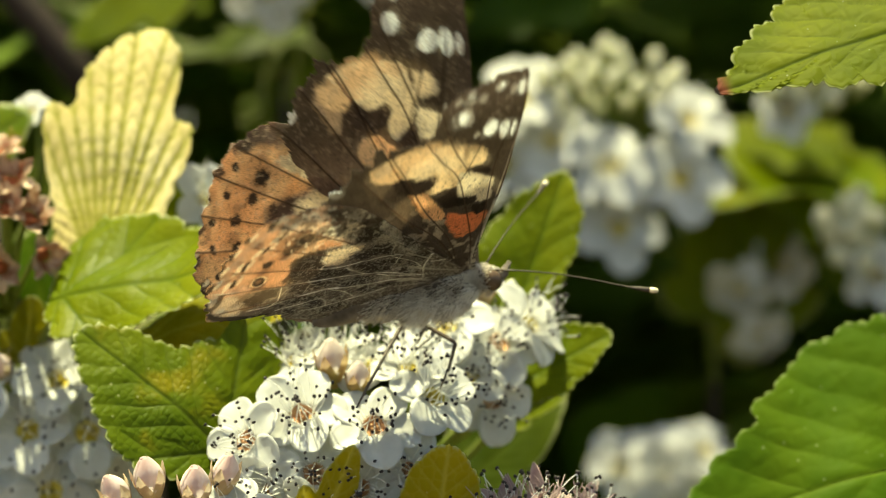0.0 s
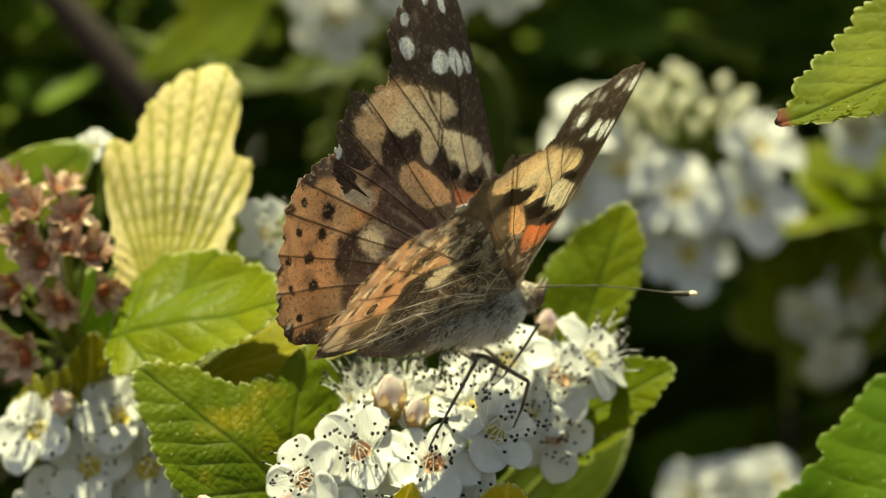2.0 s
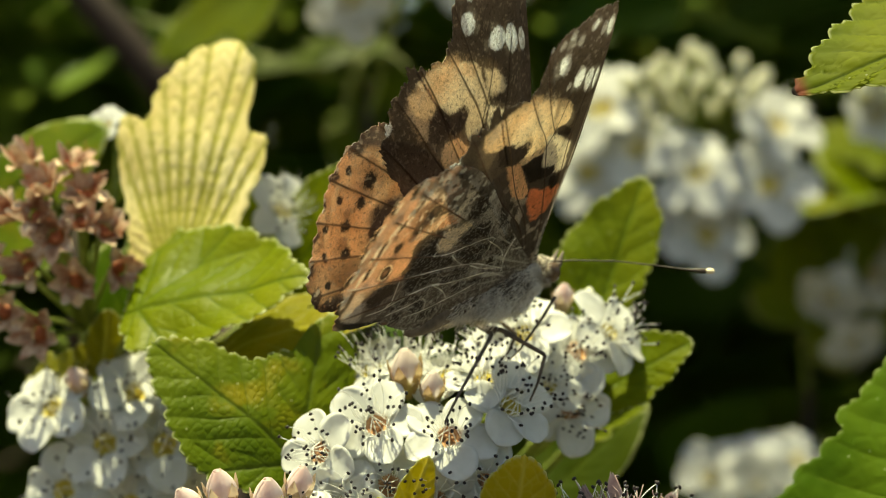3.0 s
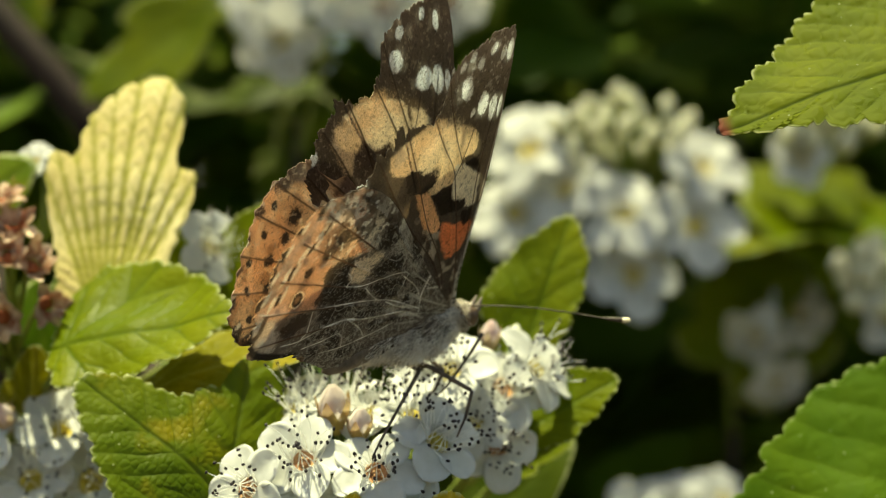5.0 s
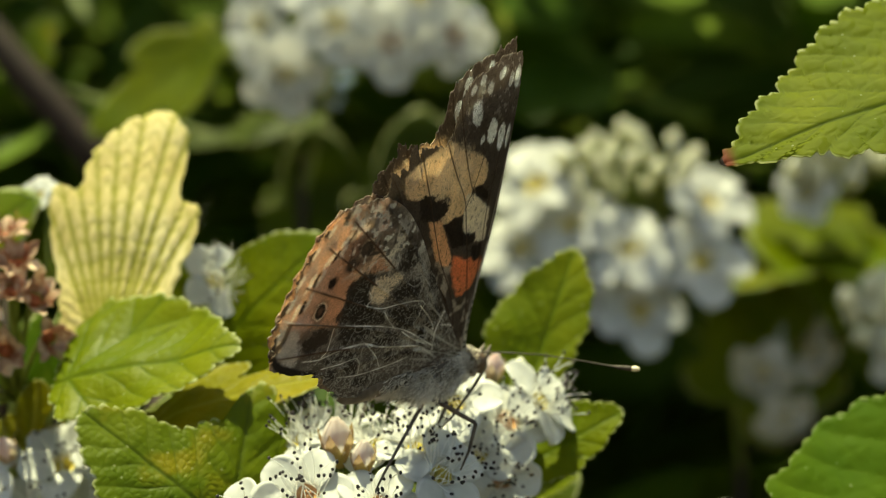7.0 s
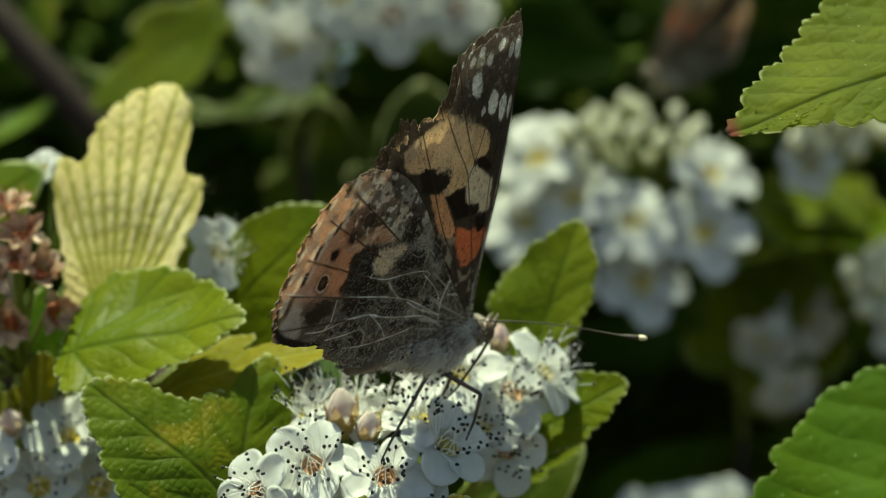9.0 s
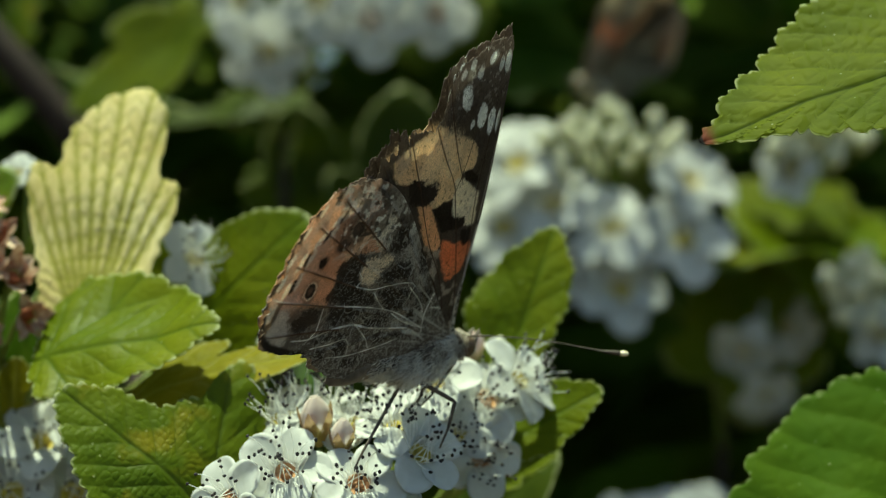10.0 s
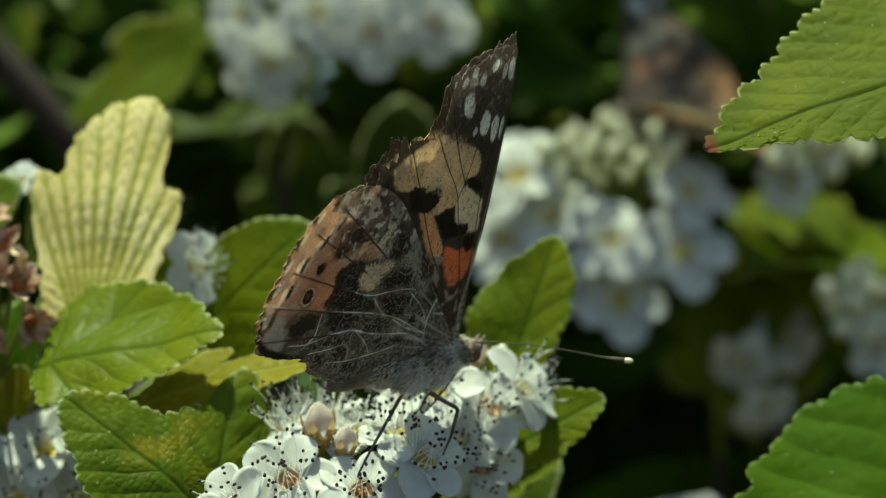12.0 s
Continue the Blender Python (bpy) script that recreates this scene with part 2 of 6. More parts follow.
# ---- mesh tools (lengths in millimetres, meshes in metres) ----
class Shape:
    def __init__(self):
        self.verts, self.faces, self.extra = [], [], []

    def add(self, verts, faces, value=0.0):
        n = len(self.verts)
        self.verts += [tuple(p) for p in verts]
        self.faces += [tuple(i + n for i in f) for f in faces]

    def tube(self, points, radii, sides=6, closed=True):
        pts = [Vector(p) for p in points]
        rings, ref = [], None
        for i, p in enumerate(pts):
            d = (pts[min(i + 1, len(pts) - 1)] - pts[max(i - 1, 0)]).normalized()
            if ref is None:
                ref = d.orthogonal().normalized()
            ref = (ref - d * ref.dot(d)).normalized()
            side = d.cross(ref)
            r = radii[i] if isinstance(radii, (list, tuple)) else radii
            rings += [p + (ref * math.cos(2 * math.pi * k / sides) + side * math.sin(2 * math.pi * k / sides)) * r for k in range(sides)]
        faces = [(i * sides + k, i * sides + (k + 1) % sides, (i + 1) * sides + (k + 1) % sides, (i + 1) * sides + k)
                 for i in range(len(pts) - 1) for k in range(sides)]
        if closed:
            faces += [tuple(range(sides))[::-1], tuple(range((len(pts) - 1) * sides, len(pts) * sides))]
        self.add(rings, faces)

    def blob(self, centre, radii, rings=8, sides=10, turn=None, rough=0.0):
        pts, faces, c = [], [], Vector(centre)
        for i in range(rings + 1):
            a = math.pi * i / rings
            for k in range(sides):
                b = 2 * math.pi * k / sides
                p = Vector((radii[0] * math.cos(a), radii[1] * math.sin(a) * math.cos(b), radii[2] * math.sin(a) * math.sin(b)))
                if rough:
                    p *= 1 + rough * noise.noise(p * 3.0)
                pts.append(c + (turn @ p if turn else p))
        for i in range(rings):
            for k in range(sides):
                faces.append((i * sides + k, i * sides + (k + 1) % sides, (i + 1) * sides + (k + 1) % sides, (i + 1) * sides + k))
        self.add(pts, faces)

    def mesh(self, name, mat, smooth=True):
        me = bpy.data.meshes.new(name)
        me.from_pydata([(x * MM, y * MM, z * MM) for x, y, z in self.verts], [], self.faces)
        me.materials.append(mat)
        me.polygons.foreach_set("use_smooth", [smooth] * len(me.polygons))
        me.update()
        return me


def grid_mesh(name, points, faces, mat, colours=None, layer="scales"):
    """A mesh from arrays: points in mm, quads, and one colour a point."""
    me = bpy.data.meshes.new(name)
    me.vertices.add(len(points))
    me.vertices.foreach_set("co", (np.asarray(points, float) * MM).ravel())
    faces = np.asarray(faces, int)
    me.loops.add(faces.size)
    me.loops.foreach_set("vertex_index", faces.ravel())
    me.polygons.add(len(faces))
    me.polygons.foreach_set("loop_start", np.arange(0, faces.size, faces.shape[1]))
    me.polygons.foreach_set("use_smooth", np.ones(len(faces), bool))
    me.materials.append(mat)
    if colours is not None:
        attr = me.color_attributes.new(layer, "FLOAT_COLOR", "POINT")
        attr.data.foreach_set("color", np.c_[colours, np.ones(len(colours))].ravel())
    me.update(calc_edges=True)
    me.validate()
    return me


def part(name, mesh, parent, label="", at=None):
    ob = new(name, mesh)
    ob.parent = parent
    if at is not None:
        ob.matrix_basis = at
    return tagged(ob, label)


def place(p, z_axis=(0, 0, 1), x_hint=(1, 0, 0), scale=1.0):
    """A pose at p (mm) whose z axis is given, x axis near the hint."""
    z = Vector(z_axis).normalized()
    x = Vector(x_hint)
    x = x - z * x.dot(z)
    if x.length < 1e-4:
        x = z.orthogonal()
    x.normalize()
    y = z.cross(x)
    m = Matrix((x, y, z)).transposed().to_4x4() @ Matrix.Scale(scale, 4)
    m.translation = Vector(p) * MM
    return m


def spline(points, steps):
    """Catmull-Rom through 2D or 3D points, as an array."""
    p = np.array(points, float)
    p = np.vstack([2 * p[0] - p[1], p, 2 * p[-1] - p[-2]])
    out = []
    for i in range(1, len(p) - 2):
        t = np.linspace(0, 1, steps, endpoint=False)[:, None]
        a, b, c, d = p[i - 1], p[i], p[i + 1], p[i + 2]
        out.append(0.5 * (2 * b + (c - a) * t + (2 * a - 5 * b + 4 * c - d) * t**2 + (3 * b - a - 3 * c + d) * t**3))
    out.append(p[-2][None])
    return np.vstack(out)


# ---- ground and shrub ----
ground_shape = Shape()
ground_shape.add([(-3e5, -3e5, -900), (3e5, -3e5, -900), (3e5, 3e5, -900), (-3e5, 3e5, -900)], [(0, 1, 2, 3)])
tagged(new("ground", ground_shape.mesh("ground", SOIL)), "bare brown garden soil under the shrub", "ground", kind="structure")

# canes of the shrub: (x, y) at the height of the flowers, mm
CANES = [(-62, 40), (-14, 36), (46, 196), (84, 196), (-34, 160), (34, 24), (112, 6)]
shrub = tagged(new("ninebark_shrub"), "leafy green shrub with brown woody canes", "shrub")
shrub.location = (0, 0.05, -0.9)


def cane_at(i, z):
    """The middle of a cane at height z, mm."""
    x, y = CANES[i]
    k = min(1.0, max(0.0, (z + 900) / 900))
    return Vector((x * (0.35 + 0.65 * k) + 3 * math.sin(z / 60 + i), 50 + (y - 50) * (0.3 + 0.7 * k), z))


TOPS = [24, 0, 8, 8, 50, -30, 60]
for i in range(len(CANES)):
    s = Shape()
    zs = list(np.linspace(-900, -60, 15)) + list(np.linspace(-40, TOPS[i], 7))
    s.tube([cane_at(i, z) - Vector((0, 50, -900)) for z in zs], [3.2 - 2.3 * k / (len(zs) - 1) for k in range(len(zs))], 8)
    part("cane", s.mesh("cane", BARK), shrub)


def joint(p, down=14.0):
    """The nearest place on a cane a little below p."""
    z = [min(p[2] - down, TOPS[i] - 1) for i in range(len(CANES))]
    return min((cane_at(i, z[i]) for i in range(len(CANES))), key=lambda q: (q - Vector(p)).length)


def twig_points(a, b, sag=4.0, n=8):
    a, b = Vector(a), Vector(b)
    mid = (a + b) / 2 + Vector((0, sag * 0.5, -sag))
    return [(1 - t) ** 2 * a + 2 * t * (1 - t) * mid + t * t * b for t in (k / n for k in range(n + 1))]


def foliage(name, count, box, size, seed, keep):
    """Many small folded leaves in one mesh."""
    r = random.Random(seed)
    verts, faces = [], []
    made = 0
    while made < count:
        p = Vector([r.uniform(*box[k]) for k in range(3)])
        if not keep(p):
            continue
        made += 1
        ln = r.uniform(*size)
        wd = ln * r.uniform(0.55, 0.8)
        yaw, tilt, roll = r.uniform(0, 2 * math.pi), r.gauss(-0.3, 0.5), r.gauss(0, 0.5)
        m = Euler((roll, tilt, yaw)).to_matrix()
        n = len(verts)
        for i, (s, w) in enumerate(((0.0, 0.05), (0.14, 0.34), (0.30, 0.50), (0.45, 0.47), (0.56, 0.36), (0.74, 0.30), (0.9, 0.15), (1.0, 0.02))):
            for side in (-1, 0, 1):
                q = Vector((s * ln, side * w * wd, -0.22 * ln * s * s + (0.10 * wd if side else 0) + r.uniform(-0.02, 0.02) * ln))
                verts.append(p + m @ q)
        for i in range(7):
            for k in range(2):
                a = n + i * 3 + k
                faces.append((a, a + 1, a + 4, a + 3))
    return grid_mesh(name, np.array([tuple(p) for p in verts]), faces, FOLIAGE)


def behind(p):
    """Leaves keep clear of the flowers and of the open space before them."""
    return p.y > (195 if p.x < 30 else 202) + 20 * noise.noise(p / 40.0)


def shade_crown(p):
    # an unseen roof of leaves above and behind the flowers, added to cast shade
    return p.z > 66 + (p.y + 200) * 0.17 and p.y > (203 if p.x < 15 else 235)


def lower(p):
    return p.z < -24 - max(0.0, 30 - p.y) * 0.3


m = foliage("foliage", 2400, ((-270, 290), (150, 430), (-160, 115)), (20, 42), 1, behind)
tagged(part("foliage", m, shrub, "dense dark green leaves", at=Matrix.Translation((0, -0.05, 0.9))), kind="stuff")
# leaves added above the view to keep the sun off the foliage behind
m = foliage("foliage", 700, ((-260, 300), (200, 430), (90, 330)), (20, 40), 2, shade_crown)
tagged(part("foliage", m, shrub, "dense dark green leaves", at=Matrix.Translation((0, -0.05, 0.9))), kind="stuff")
m = foliage("foliage", 900, ((-300, 300), (-20, 420), (-330, -20)), (18, 36), 3, lower)
tagged(part("foliage", m, shrub, "dense dark green leaves", at=Matrix.Translation((0, -0.05, 0.9))), kind="stuff")

hedge = tagged(new("hedge", foliage("hedge", 7000, ((-900, 900), (440, 1000), (-700, 600)), (50, 110), 4, lambda p: True)),
               "dark green hedge behind the flowering shrub", "hedge", kind="stuff")


# ---- leaves ----
def blade_mesh(name, length, lobes, mat, outline=None, tooth=1.0, amp=0.10, fine=True, curl=0.10, cup=0.10, spacing=2.4, relief=0.16, edge=1.0, scorch=0.0, sink=0.02, seed=0, wave=0.03, wide=1.0, big=1.0, slant=1.15, rib=1.0, step=1.0, core=0.3, cell=1.3, vein_at=(0.22, 0.45)):
    """A lobed, toothed blade in the x y plane: stalk at the origin, tip on +x, upper side +z.
    lobes: (angle in degrees, length as a share, half width in degrees)."""
    na, nr = (420, 70) if fine else (120, 18)
    th = np.linspace(-1, 1, na)
    th = np.sign(th) * np.abs(th) ** 1.3 * radians(178)
    r = np.full(na, sink * length * 2)
    for ang, share, width, *blunt in (() if outline else lobes):
        d = np.abs(th - radians(ang)) / radians(width)
        r = np.maximum(r, share * length * np.clip(1 - d ** (blunt[0] if blunt else 1.35), 0, 1) ** 0.62)
    if outline:
        # the margin as shares of the length at bearings from the tip's line
        at, share = np.array(outline).T
        r = length * np.interp(np.degrees(th), at, share)
    ker = np.hanning(9 if fine else 5)
    r = np.convolve(np.pad(r, 8, mode="edge"), ker / ker.sum(), mode="same")[8:-8]
    x, y = r * np.cos(th), r * np.sin(th)
    arc = np.r_[0, np.cumsum(np.hypot(np.diff(x), np.diff(y)))]
    arc = arc - arc[na // 2]
    ph = np.abs(arc) / tooth + 0.35 * vnoise(arc / 5.0, arc * 0, seed + 3)
    f = 1 - (ph - np.floor(ph))
    teeth = np.where(f < 0.64, (f / 0.64) ** 0.8, 1 - (np.clip(f - 0.64, 0, 1) / 0.36) ** 1.5)
    # crenate teeth leave the margin along its normal
    nx, ny = np.gradient(y), -np.gradient(x)
    nl = np.hypot(nx, ny) + 1e-9
    saw = 1 - (ph / 3.0 - np.floor(ph / 3.0))
    saw = np.where(saw < 0.70, saw / 0.70, (1 - saw) / 0.30)
    out = amp * tooth * (2.6 * (teeth - 0.4) + big * 3.0 * (saw - 0.45)) * np.clip(r / (0.25 * length), 0, 1)
    # no teeth where the margin runs along the lines of the grid
    cx = core * length
    out = out * np.clip(1.6 * np.abs(nx * (x - cx) + ny * y) / (nl * np.hypot(x - cx, y) + 1e-9), 0, 1)
    x, y = x + nx / nl * out, y + ny / nl * out
    turn = np.maximum.accumulate(np.unwrap(np.arctan2(y, x - cx)))
    turn = 0.96 * turn + 0.04 * np.linspace(turn[0], turn[-1], na)
    reach = np.hypot(x - cx, y)
    x, y = cx + reach * np.cos(turn), reach * np.sin(turn) * wide
    k = np.linspace(0, 1, nr)[:, None] ** 0.85
    X, Y = cx + k * (x[None] - cx), k * y[None]
    E = np.repeat(k, na, 1)
    # veins: one main vein a lobe, side veins off it
    best = np.full(X.shape, 1e9)
    A = np.zeros_like(X)
    B = np.zeros_like(X)
    L = np.ones_like(X)
    for ang, share, *_ in lobes:
        c, s_ = math.cos(radians(ang)), math.sin(radians(ang))
        a, b = X * c + Y * s_, -X * s_ + Y * c
        d = np.abs(b) / (share + 0.15) + np.where(a < 0, 1e3, 0)
        pick = d < best
        best, A, B, L = np.where(pick, d, best), np.where(pick, a, A), np.where(pick, b, B), np.where(pick, share * length, L)
    wob = 0.5 * vnoise(X / 3.0, Y / 3.0, seed + 5)
    phase = (A - np.abs(B) * slant + wob) / spacing
    fr = np.abs(phase - np.round(phase)) * 2
    main = np.exp(-(np.abs(B) / (rib * (0.16 + 0.22 * np.clip(1 - A / L, 0, 1)))) ** 2)
    side = np.exp(-(np.abs(fr) * spacing / 2 / 0.16) ** 2) * np.clip(1.15 - np.abs(B) / (0.7 * length), 0, 1)
    net = smoothstep(0.0, 0.45, cells(X / cell + 0.2 * wob, Y / cell, seed + 9))
    pillow = np.sin(np.clip(fr, 0, 1) * np.pi / 2) * smoothstep(0.0, 1.4, np.abs(B))
    Z = relief * (0.55 * step * pillow + 0.42 * net * (0.35 + 0.65 * pillow) + 0.22 * vnoise(X / 0.8, Y / 0.8, seed + 15) + 0.30 * vnoise(X / 2.1, Y / 2.1, seed + 16) - 0.8 * main - 0.25 * side)
    Z += -curl * length * (X / length) ** 2 * np.sign(length) + cup * (Y / length) ** 2 * length
    Z += wave * length * vnoise(X / (0.3 * length), Y / (0.3 * length), seed + 11)
    Z -= 0.35 * amp * tooth * (E > 0.97)
    veins = np.clip(main + vein_at[1] * side + vein_at[0] * (1 - smoothstep(0.0, 0.4, net)), 0, 1)
    rim = edge * smoothstep(0.965, 0.995, E) * np.repeat((teeth > 0.45)[None], nr, 0)
    red = scorch * smoothstep(0.91, 0.965, X / length + 0.012 * vnoise(X / 0.6, Y / 0.6, 77)) if scorch else 0 * X
    # a withered end beyond the red
    red = np.where((X / length > 0.975) & (scorch > 0), 2.0, red)
    pts = np.stack([X, Y, Z], -1).reshape(-1, 3)
    i, j = np.meshgrid(np.arange(nr - 1), np.arange(na - 1), indexing="ij")
    q = (i * na + j).ravel()
    faces = np.stack([q, q + na, q + na + 1, q + 1], -1)
    # underside, a little apart, so that the blade has a thickness
    low = pts - [0, 0, 0.12]
    n = len(pts)
    rimq = (nr - 1) * na + np.arange(na - 1)
    faces = np.vstack([faces, faces[:, ::-1] + n, np.stack([rimq, rimq + n, rimq + n + 1, rimq + 1], -1)])
    col = np.stack([veins, rim, red / 2], -1).reshape(-1, 3)
    return grid_mesh(name, np.vstack([pts, low]), faces, mat, np.vstack([col, col]), "vein")


THREE = ((0, 1.0, 34), (52, 0.66, 34), (-52, 0.66, 34), (105, 0.34, 40), (-105, 0.34, 40))
OVAL = ((0, 1.0, 40), (42, 0.62, 36), (-42, 0.62, 36), (90, 0.36, 45), (-90, 0.36, 45))
NARROW = ((0, 1.0, 26), (30, 0.62, 30), (-30, 0.62, 30), (80, 0.20, 45), (-80, 0.20, 45))


def leaf(label, base, tip, face, mat, lobes=THREE, stalk=True, name="leaf", **shape):
    """A leaf from its stalk's end to its tip (mm), its upper side turned to face."""
    base, tip = Vector(base), Vector(tip)
    ob = tagged(new(name), label, "leaf")
    ob.matrix_basis = place(base, face, tip - base)
    # the blade's axis follows the leaf's own line
    x = (tip - base).normalized()
    z = Vector(face) - x * Vector(face).dot(x)
    z.normalize()
    ob.matrix_basis = Matrix((x, z.cross(x), z)).transposed().to_4x4()
    ob.matrix_basis.translation = base * MM
    part("blade", blade_mesh("blade", (tip - base).length, lobes, mat, **shape), ob)
    if stalk:
        inv = ob.matrix_basis.inverted()
        end = joint(base)
        pts = [inv @ (q * MM) / MM for q in twig_points(base, end, 2.0)]
        s = Shape()
        s.tube(pts, [0.45 + 0.25 * k / 8 for k in range(9)], 7)
        part("leaf_stalk", s.mesh("leaf_stalk", STALK), ob)
    return ob


leaf("pale yellow backlit lobed leaf with a notched margin", (-43.1, 12, 15.9), (-39.0, 28, 46.0), (0.10, -0.85, 0.53), LEAF_PALE,
     ((-2, 1.0), (-6, 0.92), (-17, 0.66), (-12, 0.68), (29, 0.6), (24, 0.68), (4, 0.97), (9, 0.9), (14, 0.82), (19, 0.68)),
     outline=((-120, 0.06), (-60, 0.16), (-40, 0.20), (-28, 0.26), (-25, 0.33), (-23, 0.45), (-21, 0.54), (-18, 0.63), (-15, 0.67), (-12, 0.66), (-9.5, 0.65), (-8, 0.79), (-6, 0.92), (-3, 0.97), (-1, 1.0), (3, 0.98), (8, 0.93), (11, 0.88), (15, 0.81), (18, 0.72), (20, 0.64), (22, 0.70),
              (25, 0.71), (28, 0.67), (31, 0.58), (34, 0.42), (38, 0.31), (50, 0.21), (80, 0.14), (120, 0.06)),
     tooth=1.0, amp=0.16, curl=0.03, cup=0.10, spacing=2.2, relief=0.14, edge=0.2, seed=1, slant=1.4, rib=1.4, step=0.9, core=0.42, wave=0.05, cell=0.9, vein_at=(0.30, 0.75))
leaf("bright green toothed leaf, glossy with pale specks", (-46.1, 9, 14.6), (-26.8, 2, 19.5), (0.05, -0.72, 0.69), LEAF_GLOSSY,
     ((0, 1.0), (48, 0.66), (88, 0.5), (-52, 0.4)),
     outline=((-150, 0.10), (-100, 0.18), (-79, 0.32), (-62, 0.31), (-42, 0.44), (-32, 0.57), (-22, 0.68), (-17, 0.79), (-12, 0.82), (-8, 0.89), (-3, 0.96), (0, 1.0), (4, 0.93), (12, 0.86), (22, 0.80), (32, 0.73), (44, 0.68), (58, 0.62), (68, 0.57), (80, 0.57), (89, 0.55), (95, 0.48), (101, 0.40), (107, 0.30), (121, 0.20), (150, 0.10)),
     tooth=1.25, amp=0.13, curl=0.07, cup=0.08, spacing=4.2, relief=0.10, seed=2, core=0.36, step=2.2, big=1.3, wave=0.05, vein_at=(0.03, 1.0))
leaf("green three-lobed leaf with sunken veins and pale teeth", (-27.1, -4, 0.0), (-42.3, -3, 13.1), (0.10, -0.76, 0.64), LEAF_GREEN,
     ((0, 1.0), (-58, 0.72), (50, 0.5)),
     outline=((-120, 0.15), (-93, 0.36), (-79, 0.56), (-68, 0.73), (-58, 0.79), (-50, 0.68), (-44, 0.57), (-21, 0.59), (-9, 0.85), (0, 1.0), (9, 0.88), (16, 0.74), (38, 0.54), (56, 0.40), (75, 0.24), (120, 0.10)),
     tooth=1.35, amp=0.13, curl=0.05, cup=0.08, spacing=3.4, relief=0.14, wide=1.12, seed=3, core=0.34, cell=0.8, big=0.8, step=1.3, rib=0.8, vein_at=(0.10, 0.5))
leaf("olive yellow leaf half hidden behind the wing", (-39.9, 11, 9.2), (-16.5, 4, 16.6), (-0.1, -0.55, 0.83), LEAF_OLIVE, NARROW, tooth=1.6, amp=0.06, curl=0.03, spacing=3.6, relief=0.12, wide=0.75, seed=4)
leaf("light green pointed leaf behind the flowers", (3.4, 24, 12.8), (9.1, 28, 29.6), (-0.1, -0.9, 0.35), LEAF_GLOSSY, ((0, 1.0),),
     outline=((-150, 0.06), (-74, 0.13), (-47, 0.26), (-34, 0.41), (-25, 0.58), (-15.5, 0.77), (-6, 0.92), (0, 1.0), (4, 0.94), (11, 0.84), (20, 0.74), (29, 0.63), (40, 0.55), (52, 0.46), (72, 0.27), (110, 0.12), (150, 0.06)),
     tooth=1.5, amp=0.10, spacing=3.4, relief=0.10, step=1.4, seed=5, core=0.4, curl=0.04, vein_at=(0.0, 0.7))
leaf("small light green leaf beside the flower cluster", (3.5, 14, 5.1), (13.6, 13, 11.3), (-0.1, -0.85, 0.5), LEAF_GLOSSY, ((0, 1.0),),
     outline=((-150, 0.06), (-102, 0.12), (-60, 0.30), (-41, 0.46), (-25, 0.60), (-15.6, 0.74), (-5.7, 0.92), (0, 1.0), (5.5, 0.96), (13.8, 0.85), (26.5, 0.71), (40, 0.60), (52, 0.48), (75, 0.30), (110, 0.12), (150, 0.06)),
     tooth=1.2, amp=0.10, spacing=2.6, relief=0.08, step=1.0, cup=0.14, seed=6, core=0.42, curl=0.05, vein_at=(0.0, 0.6))
leaf("bright green leaf with a red scorched tip", (46.5, -9, 45.0), (21.9, -9.5, 37.1), (0.0, -0.66, 0.75), LEAF_FRESH,
     ((0, 1.0),),
     outline=((-150, 0.20), (-100, 0.42), (-66, 0.45), (-45, 0.525), (-30, 0.61), (-18, 0.70), (-7.5, 0.86), (-3.0, 0.93), (-0.9, 0.965), (0, 1.0), (0.9, 0.95), (3.5, 0.84), (8, 0.68), (24, 0.43), (60, 0.32), (100, 0.22), (150, 0.10)),
     tooth=1.15, amp=0.17, curl=0.02, cup=0.05, spacing=5.0, relief=0.17, wide=1.35, scorch=1.0, seed=7, slant=1.6, big=1.35, step=1.1, core=0.5, cell=1.7, vein_at=(0.06, 0.6))
leaf("large deep green leaf with shallow teeth", (48.3, 6, -1.5), (17.9, 2, -9.2), (0.20, -0.80, 0.55), LEAF_DEEP,
     ((0, 1.0),),
     outline=((-150, 0.30), (-90, 0.54), (-71, 0.56), (-54, 0.59), (-48, 0.57), (-31, 0.64), (-28, 0.61), (-18, 0.71), (-13, 0.78), (-5.7, 0.86), (0, 1.0), (6, 0.85), (20, 0.72), (45, 0.62), (90, 0.5), (150, 0.2)),
     tooth=1.5, amp=0.10, curl=0.03, spacing=7.0, relief=0.10, edge=0.3, wide=0.98, seed=8, slant=1.5, big=1.8, step=2.4, core=0.45, cell=2.4, vein_at=(0.02, 0.7))
leaf("small golden yellow leaf under the flowers", (-6, -7, -13), (-4.0, -13, 1.2), (0.05, -0.9, 0.35), LEAF_GOLD, OVAL, tooth=1.1, amp=0.07, spacing=2.0, cup=0.25, seed=9)
leaf("narrow golden leaf standing before the flowers", (-18, -9, -9), (-13.0, -11, 1.0), (0.5, -0.8, 0.2), LEAF_GOLD, NARROW, tooth=1.0, amp=0.07, spacing=2.0, seed=10)
